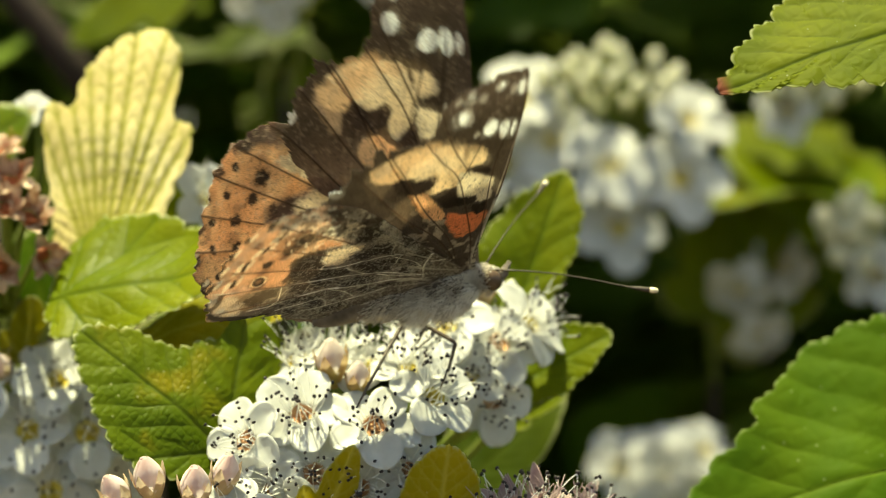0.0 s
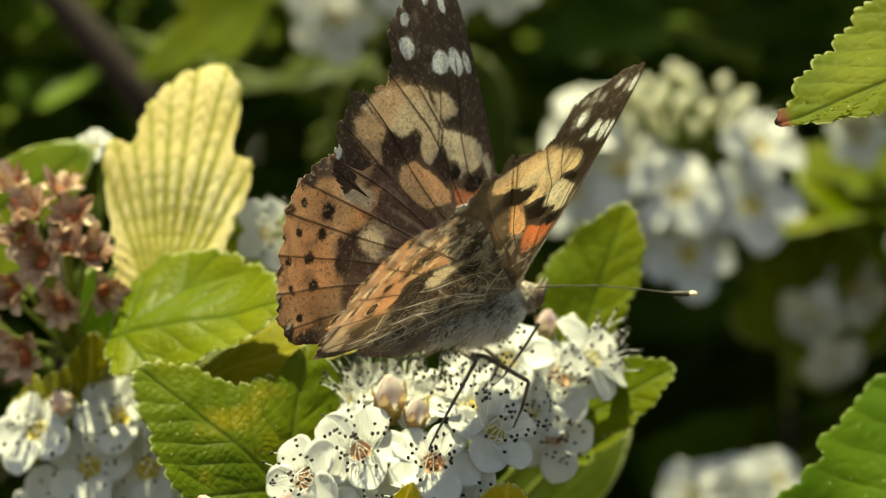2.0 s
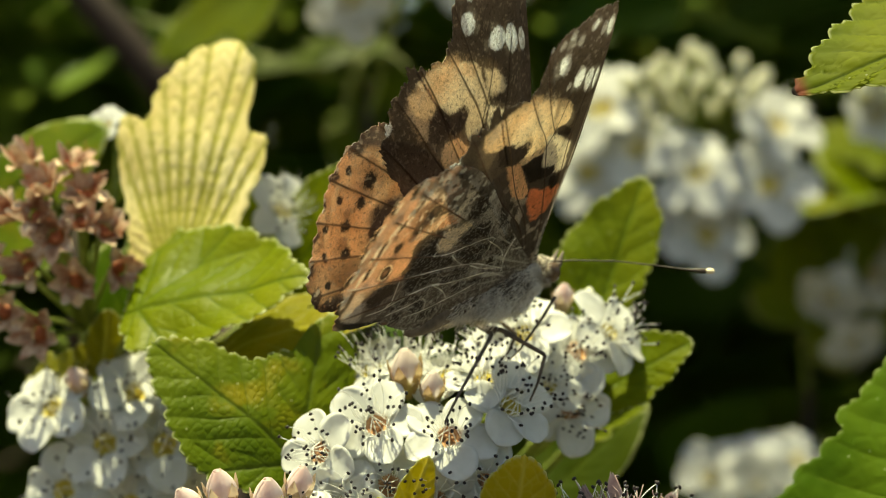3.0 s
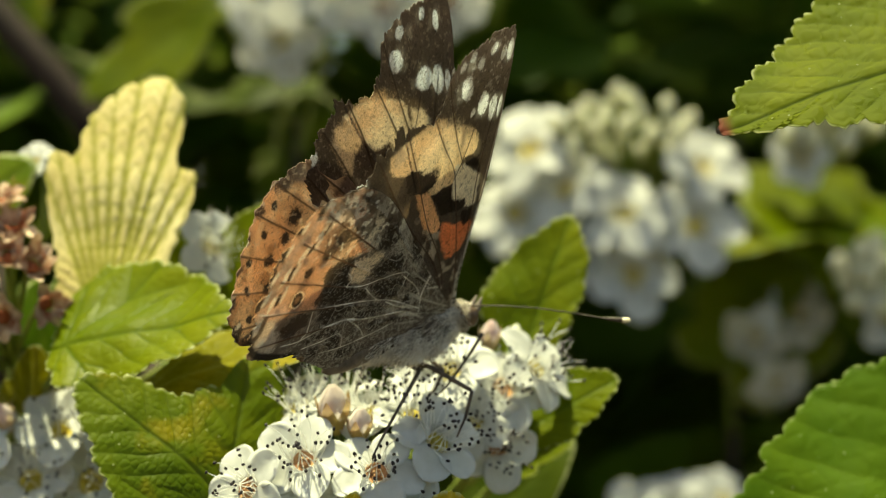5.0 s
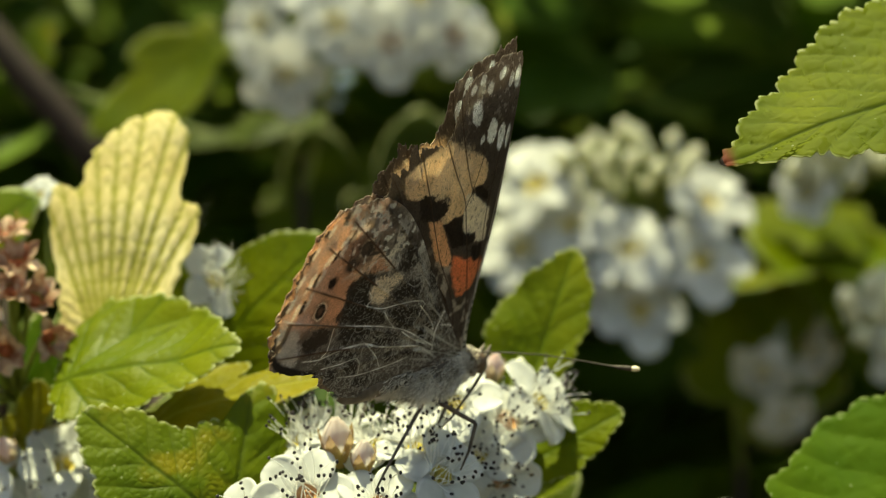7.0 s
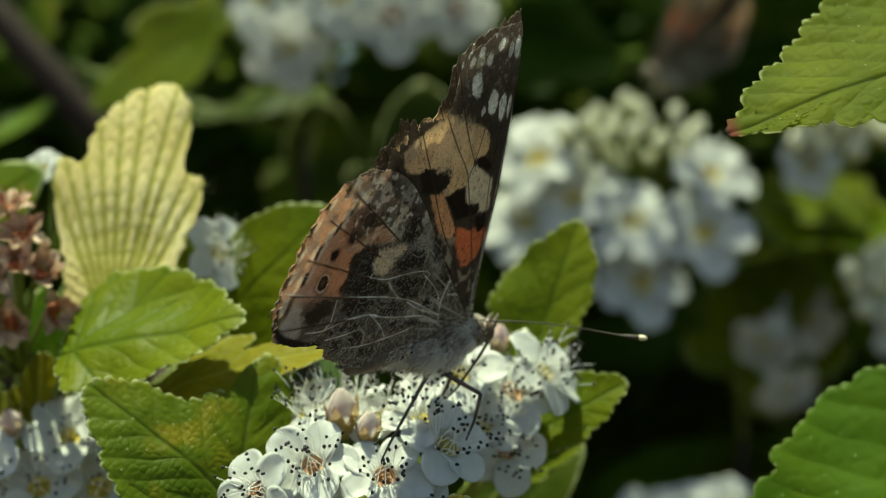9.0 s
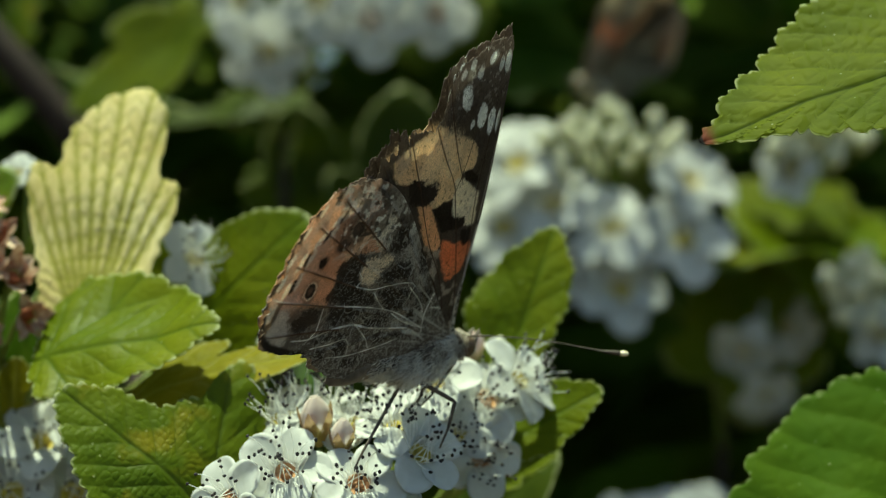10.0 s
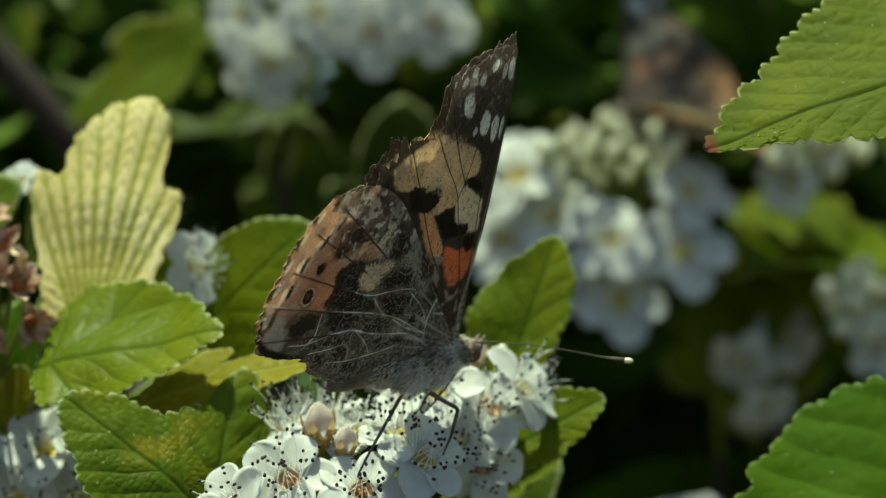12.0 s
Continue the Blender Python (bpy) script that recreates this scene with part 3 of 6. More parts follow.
# farther, out of the sharp range
leaf("yellow green leaf on a twig behind", (-51.1, 152.1, 70.7), (-76.1, 149.6, 54.2), (-0.1, -0.8, 0.5), LEAF_FRESH, NARROW, fine=False, amp=0.04, wide=1.0, seed=11)
leaf("small pale green leaf far behind", (-90.9, 168.3, 66.4), (-86.6, 168.3, 78.7), (-0.2, -0.7, 0.6), LEAF_GREEN, OVAL, fine=False, amp=0.05, seed=31)
leaf("long dim green leaf behind", (-33, 157.1, 56.3), (-63, 157.1, 53.5), (0.0, -0.5, 0.85), LEAF_SHADED, NARROW, fine=False, wide=0.6, amp=0.05, seed=12)
leaf("green leaf beside the withered flowers", (-75, 32, 22), (-56, 30, 37), (0.1, -0.8, 0.55), LEAF_GREEN, THREE, fine=False, amp=0.06, seed=13)
leaf("soft green leaf behind the butterfly", (-38.5, 28, 12), (-20.5, 24, 31), (0.1, -0.8, 0.55), LEAF_GLOSSY, OVAL, amp=0.06, tooth=1.5, spacing=3.8, relief=0.10, seed=14)
leaf("small yellow green leaf among the white flowers", (-53.1, 19, 7.0), (-51.6, 17, 14.4), (0.3, -0.8, 0.5), LEAF_OLIVE, OVAL, fine=False, amp=0.05, cup=0.3, seed=32)
leaf("small yellow green leaf among the white flowers", (-61.0, 20, 4.5), (-54.6, 18, 10.0), (0.0, -0.7, 0.7), LEAF_OLIVE, OVAL, fine=False, amp=0.05, cup=0.3, seed=33)
leaf("green leaf behind the white flowers", (78.5, 177.1, 20.8), (48.8, 173.3, 37.2), (0.0, -0.7, 0.7), LEAF_GLOSSY, OVAL, fine=False, amp=0.05, seed=15)
leaf("green leaf behind the white flowers", (45.9, 182.1, 1.8), (67.7, 179.6, 31.7), (0.0, -0.8, 0.6), LEAF_GLOSSY, OVAL, fine=False, amp=0.05, seed=16)
leaf("olive green leaf behind the wing", (-16.6, 162.1, 26.3), (-13.8, 162.1, 59), (0.2, -0.95, 0.2), LEAF_SHADED, OVAL, fine=False, amp=0.05, seed=17)
leaf("olive green leaf behind the wing", (-32.8, 167.1, 29.1), (-35.6, 164.6, 56.3), (0.0, -0.95, 0.3), LEAF_SHADED, OVAL, fine=False, amp=0.05, seed=18)
leaf("sunlit green leaf between the far flowers", (53.3, 173.3, 11.2), (54.3, 174.6, 33), (-0.3, -0.8, 0.5), LEAF_FRESH, NARROW, fine=False, amp=0.05, seed=34)
leaf("sunlit green leaf between the far flowers", (69.2, 178.3, 34.9), (46.7, 179.6, 40.5), (-0.1, -0.6, 0.8), LEAF_FRESH, OVAL, fine=False, amp=0.05, seed=35)
leaf("blurred green leaf low behind the flowers", (-4.4, 40.0, -11.8), (8.5, 36.0, 2.4), (-0.2, -0.7, 0.65), LEAF_SHADED, OVAL, fine=False, amp=0.05, seed=36)
leaf("broad green leaf arching over the dim flowers", (80, 186, 31), (36, 170, 30), (0.0, -0.3, 0.95), LEAF_GREEN, OVAL, fine=False, amp=0.05, seed=37)
leaf("dark green leaf in shade", (-50, 20, 8), (-46, 20, 32), (-0.5, -0.8, 0.3), LEAF_DEEP, NARROW, fine=False, amp=0.05, seed=19)
leaf("bright green leaf lying low behind", (2, 26, 0), (9, 22, 4), (0.0, -0.6, 0.8), LEAF_FRESH, OVAL, fine=False, amp=0.05, seed=20)


# ---- flowers ----
def petal_mesh(seed, radius=2.25, droop=0.0):
    """A round, cupped petal from the rim of the cup outwards along +x; z is the flower's face."""
    r = random.Random(seed)
    na, nb = 11, 9
    pts, faces = [], []
    for i in range(na):
        s = i / (na - 1)
        half = radius * 1.06 * math.sin(math.pi * (0.10 + 0.89 * s)) ** 0.9
        for j in range(nb):
            w = (j / (nb - 1) * 2 - 1)
            x = 1.15 + radius * (1.0 - math.cos(math.pi * (0.06 + 0.94 * s)))
            y = w * half
            z = 0.55 * s - 0.55 * s * s + 0.20 * radius * w * w * math.sin(math.pi * s) - droop * s * s * radius
            z += 0.14 * noise.noise(Vector((x * 0.9, y * 0.9, seed * 3.1))) + 0.06 * math.sin(5 * w + seed) * s
            pts.append((x, y, z))
    n = len(pts)
    pts += [(x, y, z - 0.07) for x, y, z in pts]
    for i in range(na - 1):
        for j in range(nb - 1):
            a = i * nb + j
            faces += [(a, a + nb, a + nb + 1, a + 1), (a + n, a + 1 + n, a + nb + 1 + n, a + nb + n)]
    rim = [j for j in range(nb)] + [i * nb + nb - 1 for i in range(1, na)] + [(na - 1) * nb + j for j in range(nb - 2, -1, -1)] + [i * nb for i in range(na - 2, 0, -1)]
    for a, b in zip(rim, rim[1:] + rim[:1]):
        faces.append((a, b, b + n, a + n))
    s = Shape()
    s.add(pts, faces)
    return s.mesh("petal", PETAL)


PETALS = [petal_mesh(k, 2.1 + 0.12 * (k % 3), (0.0, 0.25, 0.1, 0.4)[k % 4]) for k in range(6)]


def cup_mesh(mat):
    s = Shape()
    rings = ((1.50, 0.25), (1.30, 0.36), (0.95, 0.15), (0.6, -0.25), (0.02, -0.4))
    for (r0, z0), (r1, z1) in zip(rings, rings[1:]):
        pts = [(r * math.cos(2 * math.pi * k / 20), r * math.sin(2 * math.pi * k / 20), z) for r, z in ((r0, z0), (r1, z1)) for k in range(20)]
        s.add(pts, [(k, (k + 1) % 20, 20 + (k + 1) % 20, 20 + k) for k in range(20)])
    for k in range(4):
        a = k * 1.57 + 0.4
        s.blob((0.35 * math.cos(a), 0.35 * math.sin(a), 0.15), (0.28, 0.28, 0.45), 5, 7)
    return s.mesh("cup", mat)


def calyx_mesh():
    s = Shape()
    prof = ((1.58, 0.22), (1.5, -0.3), (1.0, -1.0), (0.45, -1.5), (0.3, -1.9))
    for (r0, z0), (r1, z1) in zip(prof, prof[1:]):
        pts = [(r * math.cos(2 * math.pi * k / 14), r * math.sin(2 * math.pi * k / 14), z) for r, z in ((r0, z0), (r1, z1)) for k in range(14)]
        s.add(pts, [(k, (k + 1) % 14, 14 + (k + 1) % 14, 14 + k) for k in range(14)])
    for k in range(5):
        a = 2 * math.pi * (k + 0.5) / 5
        c, d = math.cos(a), math.sin(a)
        s.add([(1.5 * c - 0.6 * d, 1.5 * d + 0.6 * c, 0.1), (1.5 * c + 0.6 * d, 1.5 * d - 0.6 * c, 0.1), (3.0 * c, 3.0 * d, -0.15), (1.4 * c, 1.4 * d, -0.2)], [(0, 1, 2), (1, 3, 2), (3, 0, 2)])
    return s.mesh("calyx", CALYX)


def stamen_meshes(seed, count=32, spread=1.0, length=5.2):
    """Thin curved filaments with a dark anther at each end."""
    r = random.Random(seed)
    f, a = Shape(), Shape()
    for k in range(count):
        b = 2 * math.pi * (k + r.uniform(-0.3, 0.3)) / count
        ln = length * r.uniform(0.62, 1.1)
        lean = spread * (r.uniform(0.25, 0.95) if k % 4 else r.uniform(-1.0, -0.3))
        curl = r.uniform(-0.35, 0.55)
        turn = r.uniform(-0.5, 0.5)
        pts = []
        for i in range(6):
            s = i / 5
            out = 1.35 + ln * math.sin(lean) * (s - curl * 0.45 * s * s)
            up = 0.3 + ln * math.cos(lean) * (s - 0.10 * s * s)
            pts.append((out * math.cos(b + turn * s * s), out * math.sin(b + turn * s * s), up))
        f.tube(pts, [0.075, 0.065, 0.055, 0.05, 0.045, 0.035], 5)
        q = Euler((r.uniform(0, 3), r.uniform(0, 3), 0)).to_matrix()
        a.blob(pts[-1], (0.27, 0.20, 0.20), 4, 6, q)
    return f.mesh("stamen_tuft", FILAMENT), a.mesh("anther_tuft", ANTHER)


CUPS = [cup_mesh(CUP_RED), cup_mesh(CUP_YELLOW)]
CALYX_MESH = calyx_mesh()
STAMENS = [stamen_meshes(10, 32, 0.58, 4.6), stamen_meshes(11, 38, 0.62, 5.8), stamen_meshes(12, 30, 0.75, 4.6), stamen_meshes(13, 16, 0.9, 4.5), stamen_meshes(14, 36, 0.9, 5.8)]


def bud_meshes():
    s, c = Shape(), Shape()
    for k in range(5):
        a = 2 * math.pi * k / 5
        pts, faces = [], []
        for i in range(8):
            t = i / 7
            rad = 1.55 * math.sin(math.pi * (0.12 + 0.83 * t)) ** 0.8
            for j in range(5):
                b = a + (j / 4 - 0.5) * 1.7
                rr = rad * (1 + 0.08 * math.cos((j / 4 - 0.5) * 3.14)) + 0.05 * j
                pts.append((0.86 * rr * math.cos(b + 0.5 * t), 0.86 * rr * math.sin(b + 0.5 * t), -0.2 + 4.3 * t))
        for i in range(7):
            for j in range(4):
                q = i * 5 + j
                faces.append((q, q + 1, q + 6, q + 5))
        s.add(pts, faces)
    for k in range(5):
        a = 2 * math.pi * (k + 0.5) / 5
        pts = []
        for i in range(6):
            t = i / 5
            rad = 0.4 + 1.35 * math.sin(math.pi * 0.55 * t)
            w = 1.0 * math.sin(math.pi * (0.25 + 0.74 * t))
            for side in (-1, 0, 1):
                b = a + side * w / max(rad, 0.5)
                rr = rad * (1.08 if side == 0 else 1.02)
                pts.append((0.98 * rr * math.cos(b), 0.98 * rr * math.sin(b), -1.2 + 4.3 * t))
        c.add(pts, [(i * 3 + j, i * 3 + j + 1, i * 3 + j + 4, i * 3 + j + 3) for i in range(5) for j in range(2)])
    return s, c


_b, _c = bud_meshes()
BUDS = [(_b.mesh("bud", BUD), _c.mesh("sepal_whorl", SEPAL)), (_b.mesh("bud", BUD_CREAM), _c.mesh("sepal_whorl", SEPAL_CREAM)), (_b.mesh("bud", BUD_PINK), _c.mesh("sepal_whorl", SEPAL_OLIVE))]


def pedicel(parent, pose_in, hub, length, name="flower_stalk"):
    """A thin stalk from the back of a flower to the cluster's hub (both in the cluster's space)."""
    back = pose_in.translation / MM - pose_in.to_3x3().normalized().col[2] * length
    mid = back - pose_in.to_3x3().normalized().col[2] * 2.0
    a, b, c = back, mid, Vector(hub)
    s = Shape()
    s.tube([(1 - t) ** 2 * a + 2 * t * (1 - t) * b + t * t * c for t in (k / 6 for k in range(7))], 0.3, 6)
    part(name, s.mesh(name, STALK), parent)


def flower_cluster(label, hub, flowers, buds=(), stem_to=None, category="flower cluster", group="flower clusters"):
    """flowers: (place mm, facing, size, kind of stamens, kind of cup); buds: (place, facing, size, kind)."""
    hub = Vector(hub)
    ob = tagged(new("flower_cluster"), label, category, group)
    ob.location = hub * MM
    end = Vector(stem_to) if stem_to else joint(hub, 8)
    s = Shape()
    s.tube([q - hub for q in twig_points(hub, end, 3.0)], [0.55 + 0.3 * k / 8 for k in range(9)], 8)
    part("stem", s.mesh("stem", STALK), ob)
    for n, (p, face, size, kind, cup) in enumerate(flowers):
        m = place(Vector(p) - hub, face, (math.cos(n * 2.4), 0.2, math.sin(n * 2.4)), size)
        f = part("flower", CALYX_MESH, ob, at=m)
        pedicel(ob, m, (0, 0, 0), 1.7 * size)
        part("cup", CUPS[cup], f)
        for k in range(5):
            t = rng.uniform(-6, 6)
            part("petal", PETALS[(n + k * (2 if n % 2 else 1)) % len(PETALS)], f,
                 at=pose(0, 0, 0.0002 + 0.00006 * k, rng.uniform(-9, 9), rng.uniform(-14, 8), 72 * k + t))
        st, an = STAMENS[kind]
        turn = pose(0, 0, 0, 0, 0, rng.uniform(0, 360))
        part("stamen_tuft", st, f, "fine white filaments", at=turn)
        part("anther_tuft", an, f, "tiny black anthers", at=turn)
    for n, (p, face, size, kind) in enumerate(buds):
        m = place(Vector(p) - hub, face, (1, 0, 0), size)
        b = part("flower_bud", BUDS[kind][0], ob, ("pink-blushed closed bud", "cream closed bud", "pink and white bud in olive sepals")[kind], at=m)
        part("sepal_whorl", BUDS[kind][1], b)
        pedicel(ob, m, (0, 0, 0), 1.0 * size, "bud_stalk")
    return ob


flower_cluster("white five-petalled flowers with black-tipped stamens under the butterfly", (-13, 4, -9), [
    ((-19.0, -5, 3.8), (-0.10, -0.86, 0.50), 0.90, 1, 0),
    ((-11.6, -6, 2.7), (0.02, -0.84, 0.54), 0.90, 0, 0),
    ((-24.5, -6, 1.2), (-0.45, -0.82, 0.30), 0.85, 2, 0),
    ((-17.6, -7, -2.0), (0.0, -0.97, 0.15), 0.85, 0, 0),
    ((-5.6, -2.5, 5.4), (0.45, -0.62, 0.64), 0.90, 4, 1),
    ((-20.2, 3, 8.6), (-0.25, -0.55, 0.80), 0.90, 4, 1),
    ((-12.6, 2, 8.0), (0.0, -0.45, 0.88), 0.95, 4, 1),
    ((-8.2, -0.5, 8.0), (0.15, -0.40, 0.90), 0.85, 4, 1),
    ((-16.4, 5, 9.0), (-0.1, -0.2, 0.97), 0.9, 1, 1),
    ((-8.0, -5, -2.0), (0.25, -0.93, 0.05), 0.90, 2, 0),
    ((-13.2, -6.5, -3.4), (0.1, -0.97, 0.0), 0.85, 1, 0),
    ((-25.5, -4, -5.0), (-0.5, -0.85, -0.1), 0.85, 2, 0),
    ((-21.6, -7.5, -3.6), (-0.2, -0.95, 0.0), 0.85, 1, 0),
], [((-16.1, -1.5, 7.4), (-0.05, -0.35, 0.93), 1.05, 2), ((-13.6, -2.8, 6.2), (0.1, -0.4, 0.9), 0.8, 2)])
flower_cluster("white flowers with pale yellow centres beside the butterfly's head", (-3, 16, 0), [
    ((1.0, 9, 9.9), (0.25, -0.82, 0.50), 0.95, 2, 0),
    ((-4.4, 6, 12.1), (-0.1, -0.70, 0.70), 0.95, 0, 1),
    ((0.4, 8, 4.2), (0.35, -0.90, -0.05), 0.9, 0, 0),
    ((4.6, 12, 12.0), (0.65, -0.55, 0.50), 0.95, 1, 1),
    ((-2.0, 6.5, 6.9), (0.1, -0.93, 0.3), 0.8, 2, 1),
    ((-7.5, 10, 10.5), (-0.4, -0.4, 0.8), 0.9, 1, 1),
], [((-0.3, 13, 14.6), (0.1, -0.3, 0.95), 0.72, 0), ((2.2, 14, 15.0), (0.3, -0.2, 0.9), 0.5, 1)])
flower_cluster("pink-blushed buds at the foot of the white flowers", (-29, -8, -14), [
    ((-24.8, -13, -5.5), (0.0, -0.8, 0.6), 0.8, 3, 0),
], [((-32.8, -14, -3.0), (-0.15, -0.35, 0.92), 1.0, 0), ((-28.5, -15, -3.6), (0.05, -0.4, 0.9), 1.0, 0), ((-26.2, -12, -2.6), (0.2, -0.3, 0.9), 0.9, 0),
    ((-35.8, -13, -4.2), (-0.4, -0.4, 0.8), 0.9, 0), ((-31, -17, -6.0), (0, -0.7, 0.6), 0.9, 0)], stem_to=(-20, 20, -40))
flower_cluster("soft white flowers with yellow centres", (-48, 26, -8), [
    ((-51.6, 15, -0.6), (-0.05, -0.92, 0.38), 1.0, 3, 1), ((-44.9, 15, -0.7), (0.15, -0.92, 0.36), 1.0, 3, 1),
    ((-48.6, 17, 5.0), (0.0, -0.78, 0.62), 1.0, 3, 1), ((-48.9, 14, -7.4), (0.0, -0.96, 0.25), 1.0, 3, 1),
    ((-42.0, 16, -7.1), (0.35, -0.9, 0.2), 1.0, 3, 1), ((-58.0, 16, 3.4), (-0.35, -0.8, 0.5), 1.0, 3, 1),
    ((-42.6, 18, 5.6), (0.3, -0.72, 0.62), 1.0, 3, 1), ((-57.0, 17, -6.0), (-0.3, -0.9, 0.2), 1.0, 3, 1),
], [((-54.6, 16, 5.6), (-0.2, -0.6, 0.8), 0.8, 0)])
far_face = lambda x, z: (x, -0.8, z)
flower_cluster("round head of white flowers with cream buds on top", (25.7, 172.1, 29.0), [
    ((23.7, 153.0, 31.4), (0.0, -0.86, 0.50), 1.65, 3, 1), ((37.0, 155.0, 29.2), (0.25, -0.86, 0.42), 1.65, 3, 1),
    ((25.5, 155.5, 20.2), (0.05, -0.90, 0.38), 1.6, 3, 1), ((38.4, 158.0, 40.1), (0.35, -0.72, 0.60), 1.6, 3, 1),
    ((7.0, 158.0, 43.6), (-0.40, -0.70, 0.62), 1.65, 3, 1), ((4.0, 160.0, 31.6), (-0.45, -0.80, 0.45), 1.6, 3, 1),
    ((13.4, 156.0, 36.0), (-0.20, -0.80, 0.55), 1.6, 3, 1), ((12.8, 159.0, 24.4), (-0.30, -0.85, 0.40), 1.5, 3, 1),
], [((23.4 + 12.6 * math.cos(k * 2.4) * (k / 21) ** 0.5 + 0.7 * math.sin(5 * k), 151.5 + 3.5 * ((k * 5) % 4), 46.6 + 6.6 * math.sin(k * 2.4) * (k / 21) ** 0.5), (0.35 * math.cos(k * 2.4), -0.55, 0.75), 0.86 + 0.14 * math.sin(3 * k), 1) for k in range(22)])
flower_cluster("white flowers hanging on a twig high behind", (-24.8, 144.6, 75.5), [
    ((-36.7, 129.6, 61.5), far_face(-0.1, -0.3), 1.45, 2, 1), ((-27.8, 129.6, 70.3), far_face(0.0, 0.0), 1.45, 2, 1),
    ((-18.6, 129.6, 66.9), far_face(0.1, -0.1), 1.45, 2, 0), ((-7.6, 132.1, 68.3), far_face(0.4, -0.1), 1.38, 2, 0),
    ((-41.5, 134.6, 71), far_face(-0.5, 0.0), 1.38, 2, 1), ((-13.9, 133.3, 75), far_face(0.2, 0.3), 1.38, 2, 1), ((-33.2, 134.6, 78.6), far_face(-0.2, 0.5), 1.38, 2, 1),
], stem_to=(-33, 157.1, 59))
flower_cluster("white flowers and cream buds far back", (62.3, 177.1, 39.9), [
    ((57.7, 163.3, 41.9), far_face(-0.2, 0.1), 1.10, 0, 1),
], [((62.3 + 9.4 * math.cos(k * 2.4) * (k / 14) ** 0.5, 162.1 + 2 * (k % 3), 48 + 6.2 * math.sin(k * 2.4) * (k / 14) ** 0.5), (0.1, -0.7, 0.7), 1.25, 1) for k in range(15)])
flower_cluster("cream buds among green leaves far back", (73.2, 177.1, 15.4), [
    ((74.7, 164.6, 11.3), far_face(0.2, 0.1), 1.24, 0, 1),
], [((69.8 + 6.9 * math.cos(k * 2.4) * (k / 12) ** 0.5, 162.1 + 2 * (k % 3), 18.7 + 6.9 * math.sin(k * 2.4) * (k / 12) ** 0.5), (0.0, -0.8, 0.5), 1.25, 1) for k in range(12)])
flower_cluster("dim white flowers in shade far back", (54, 184.6, 1.9), [
    ((50.2, 172.6, 8.3), far_face(-0.2, -0.4), 1.25, 0, 1), ((58.9, 175.1, 12.8), far_face(0.2, -0.2), 1.25, 0, 1), ((54.3, 173.8, -0.2), far_face(0.2, -0.5), 1.19, 0, 1),
])
flower_cluster("white flowers low behind among dark leaves", (33.9, 157.1, -28.3), [
    ((40, 144.6, -19.9), far_face(0.3, 0.4), 1.19, 0, 1), ((32.2, 144.6, -20.7), far_face(-0.1, 0.4), 1.19, 0, 1), ((25.7, 147.1, -22.7), far_face(-0.3, 0.3), 1.19, 0, 1), ((34, 142.1, -24.4), far_face(0.0, 0.0), 1.38, 0, 1),
])
flower_cluster("small white flower behind the yellow leaf", (-36, 36, 18), [
    ((-33.6, 28, 25.5), (0.55, -0.75, 0.35), 0.85, 4, 1), ((-28.6, 30, 16.3), (-0.3, -0.9, 0.3), 0.85, 4, 1),
])
flower_cluster("small white flower by the yellow leaf's edge", (-55, 34, 26), [((-55.6, 34, 36.2), (-0.3, -0.7, 0.6), 0.5, 3, 1)])


# spent and withered flowers
def spent_mesh(seed, petals, mat_len=3.2):
    r = random.Random(seed)
    s = Shape()
    for k in range(petals):
        a = 2 * math.pi * (k + r.uniform(-0.25, 0.25)) / petals
        ln, bend = mat_len * r.uniform(0.75, 1.2), r.uniform(-0.5, 0.7)
        pts = []
        for i in range(6):
            t = i / 5
            half = 1.05 * math.sin(math.pi * (0.2 + 0.78 * t)) ** 0.8 * r.uniform(0.8, 1.1)
            out, up = 1.1 + ln * t * (0.55 + 0.3 * bend), 0.2 + ln * t * (0.75 - bend * t)
            for w in (-1, -0.3, 0.4, 1):
                x, y = out, w * half
                pts.append((x * math.cos(a) - y * math.sin(a), x * math.sin(a) + y * math.cos(a), up + 0.35 * w * w + r.uniform(-0.15, 0.15)))
        n = len(pts)
        faces = [(i * 4 + j, i * 4 + j + 1, i * 4 + j + 5, i * 4 + j + 4) for i in range(5) for j in range(3)]
        s.add(pts + [(x, y, z - 0.08) for x, y, z in pts], faces + [tuple(q + n for q in f[::-1]) for f in faces])
    return s


SPENT = [spent_mesh(k, 5, 2.8).mesh("sepal_whorl", MAUVE) for k in (1, 2)]
DRY = [spent_mesh(k, 8, 3.6).mesh("petal_whorl", WITHERED) for k in (5, 6, 7)]


def dry_core(mat):
    s = Shape()
    s.blob((0, 0, 0.0), (1.05, 1.05, 0.75), 8, 12, rough=0.3)
    for k in range(14):
        a = k * 2.4
        s.tube([(1.0 * math.cos(a), 1.0 * math.sin(a), 0.8), (1.5 * math.cos(a), 1.5 * math.sin(a), 2.2), (1.5 * math.cos(a + 0.4) * (1.3 + 0.5 * math.sin(k)), 1.5 * math.sin(a + 0.4) * 1.3, 3.0 + math.sin(k * 3))], [0.09, 0.07, 0.05], 5)
    return s.mesh("core", mat)


CORE = [dry_core(WITHERED_RED), dry_core(MAUVE)]


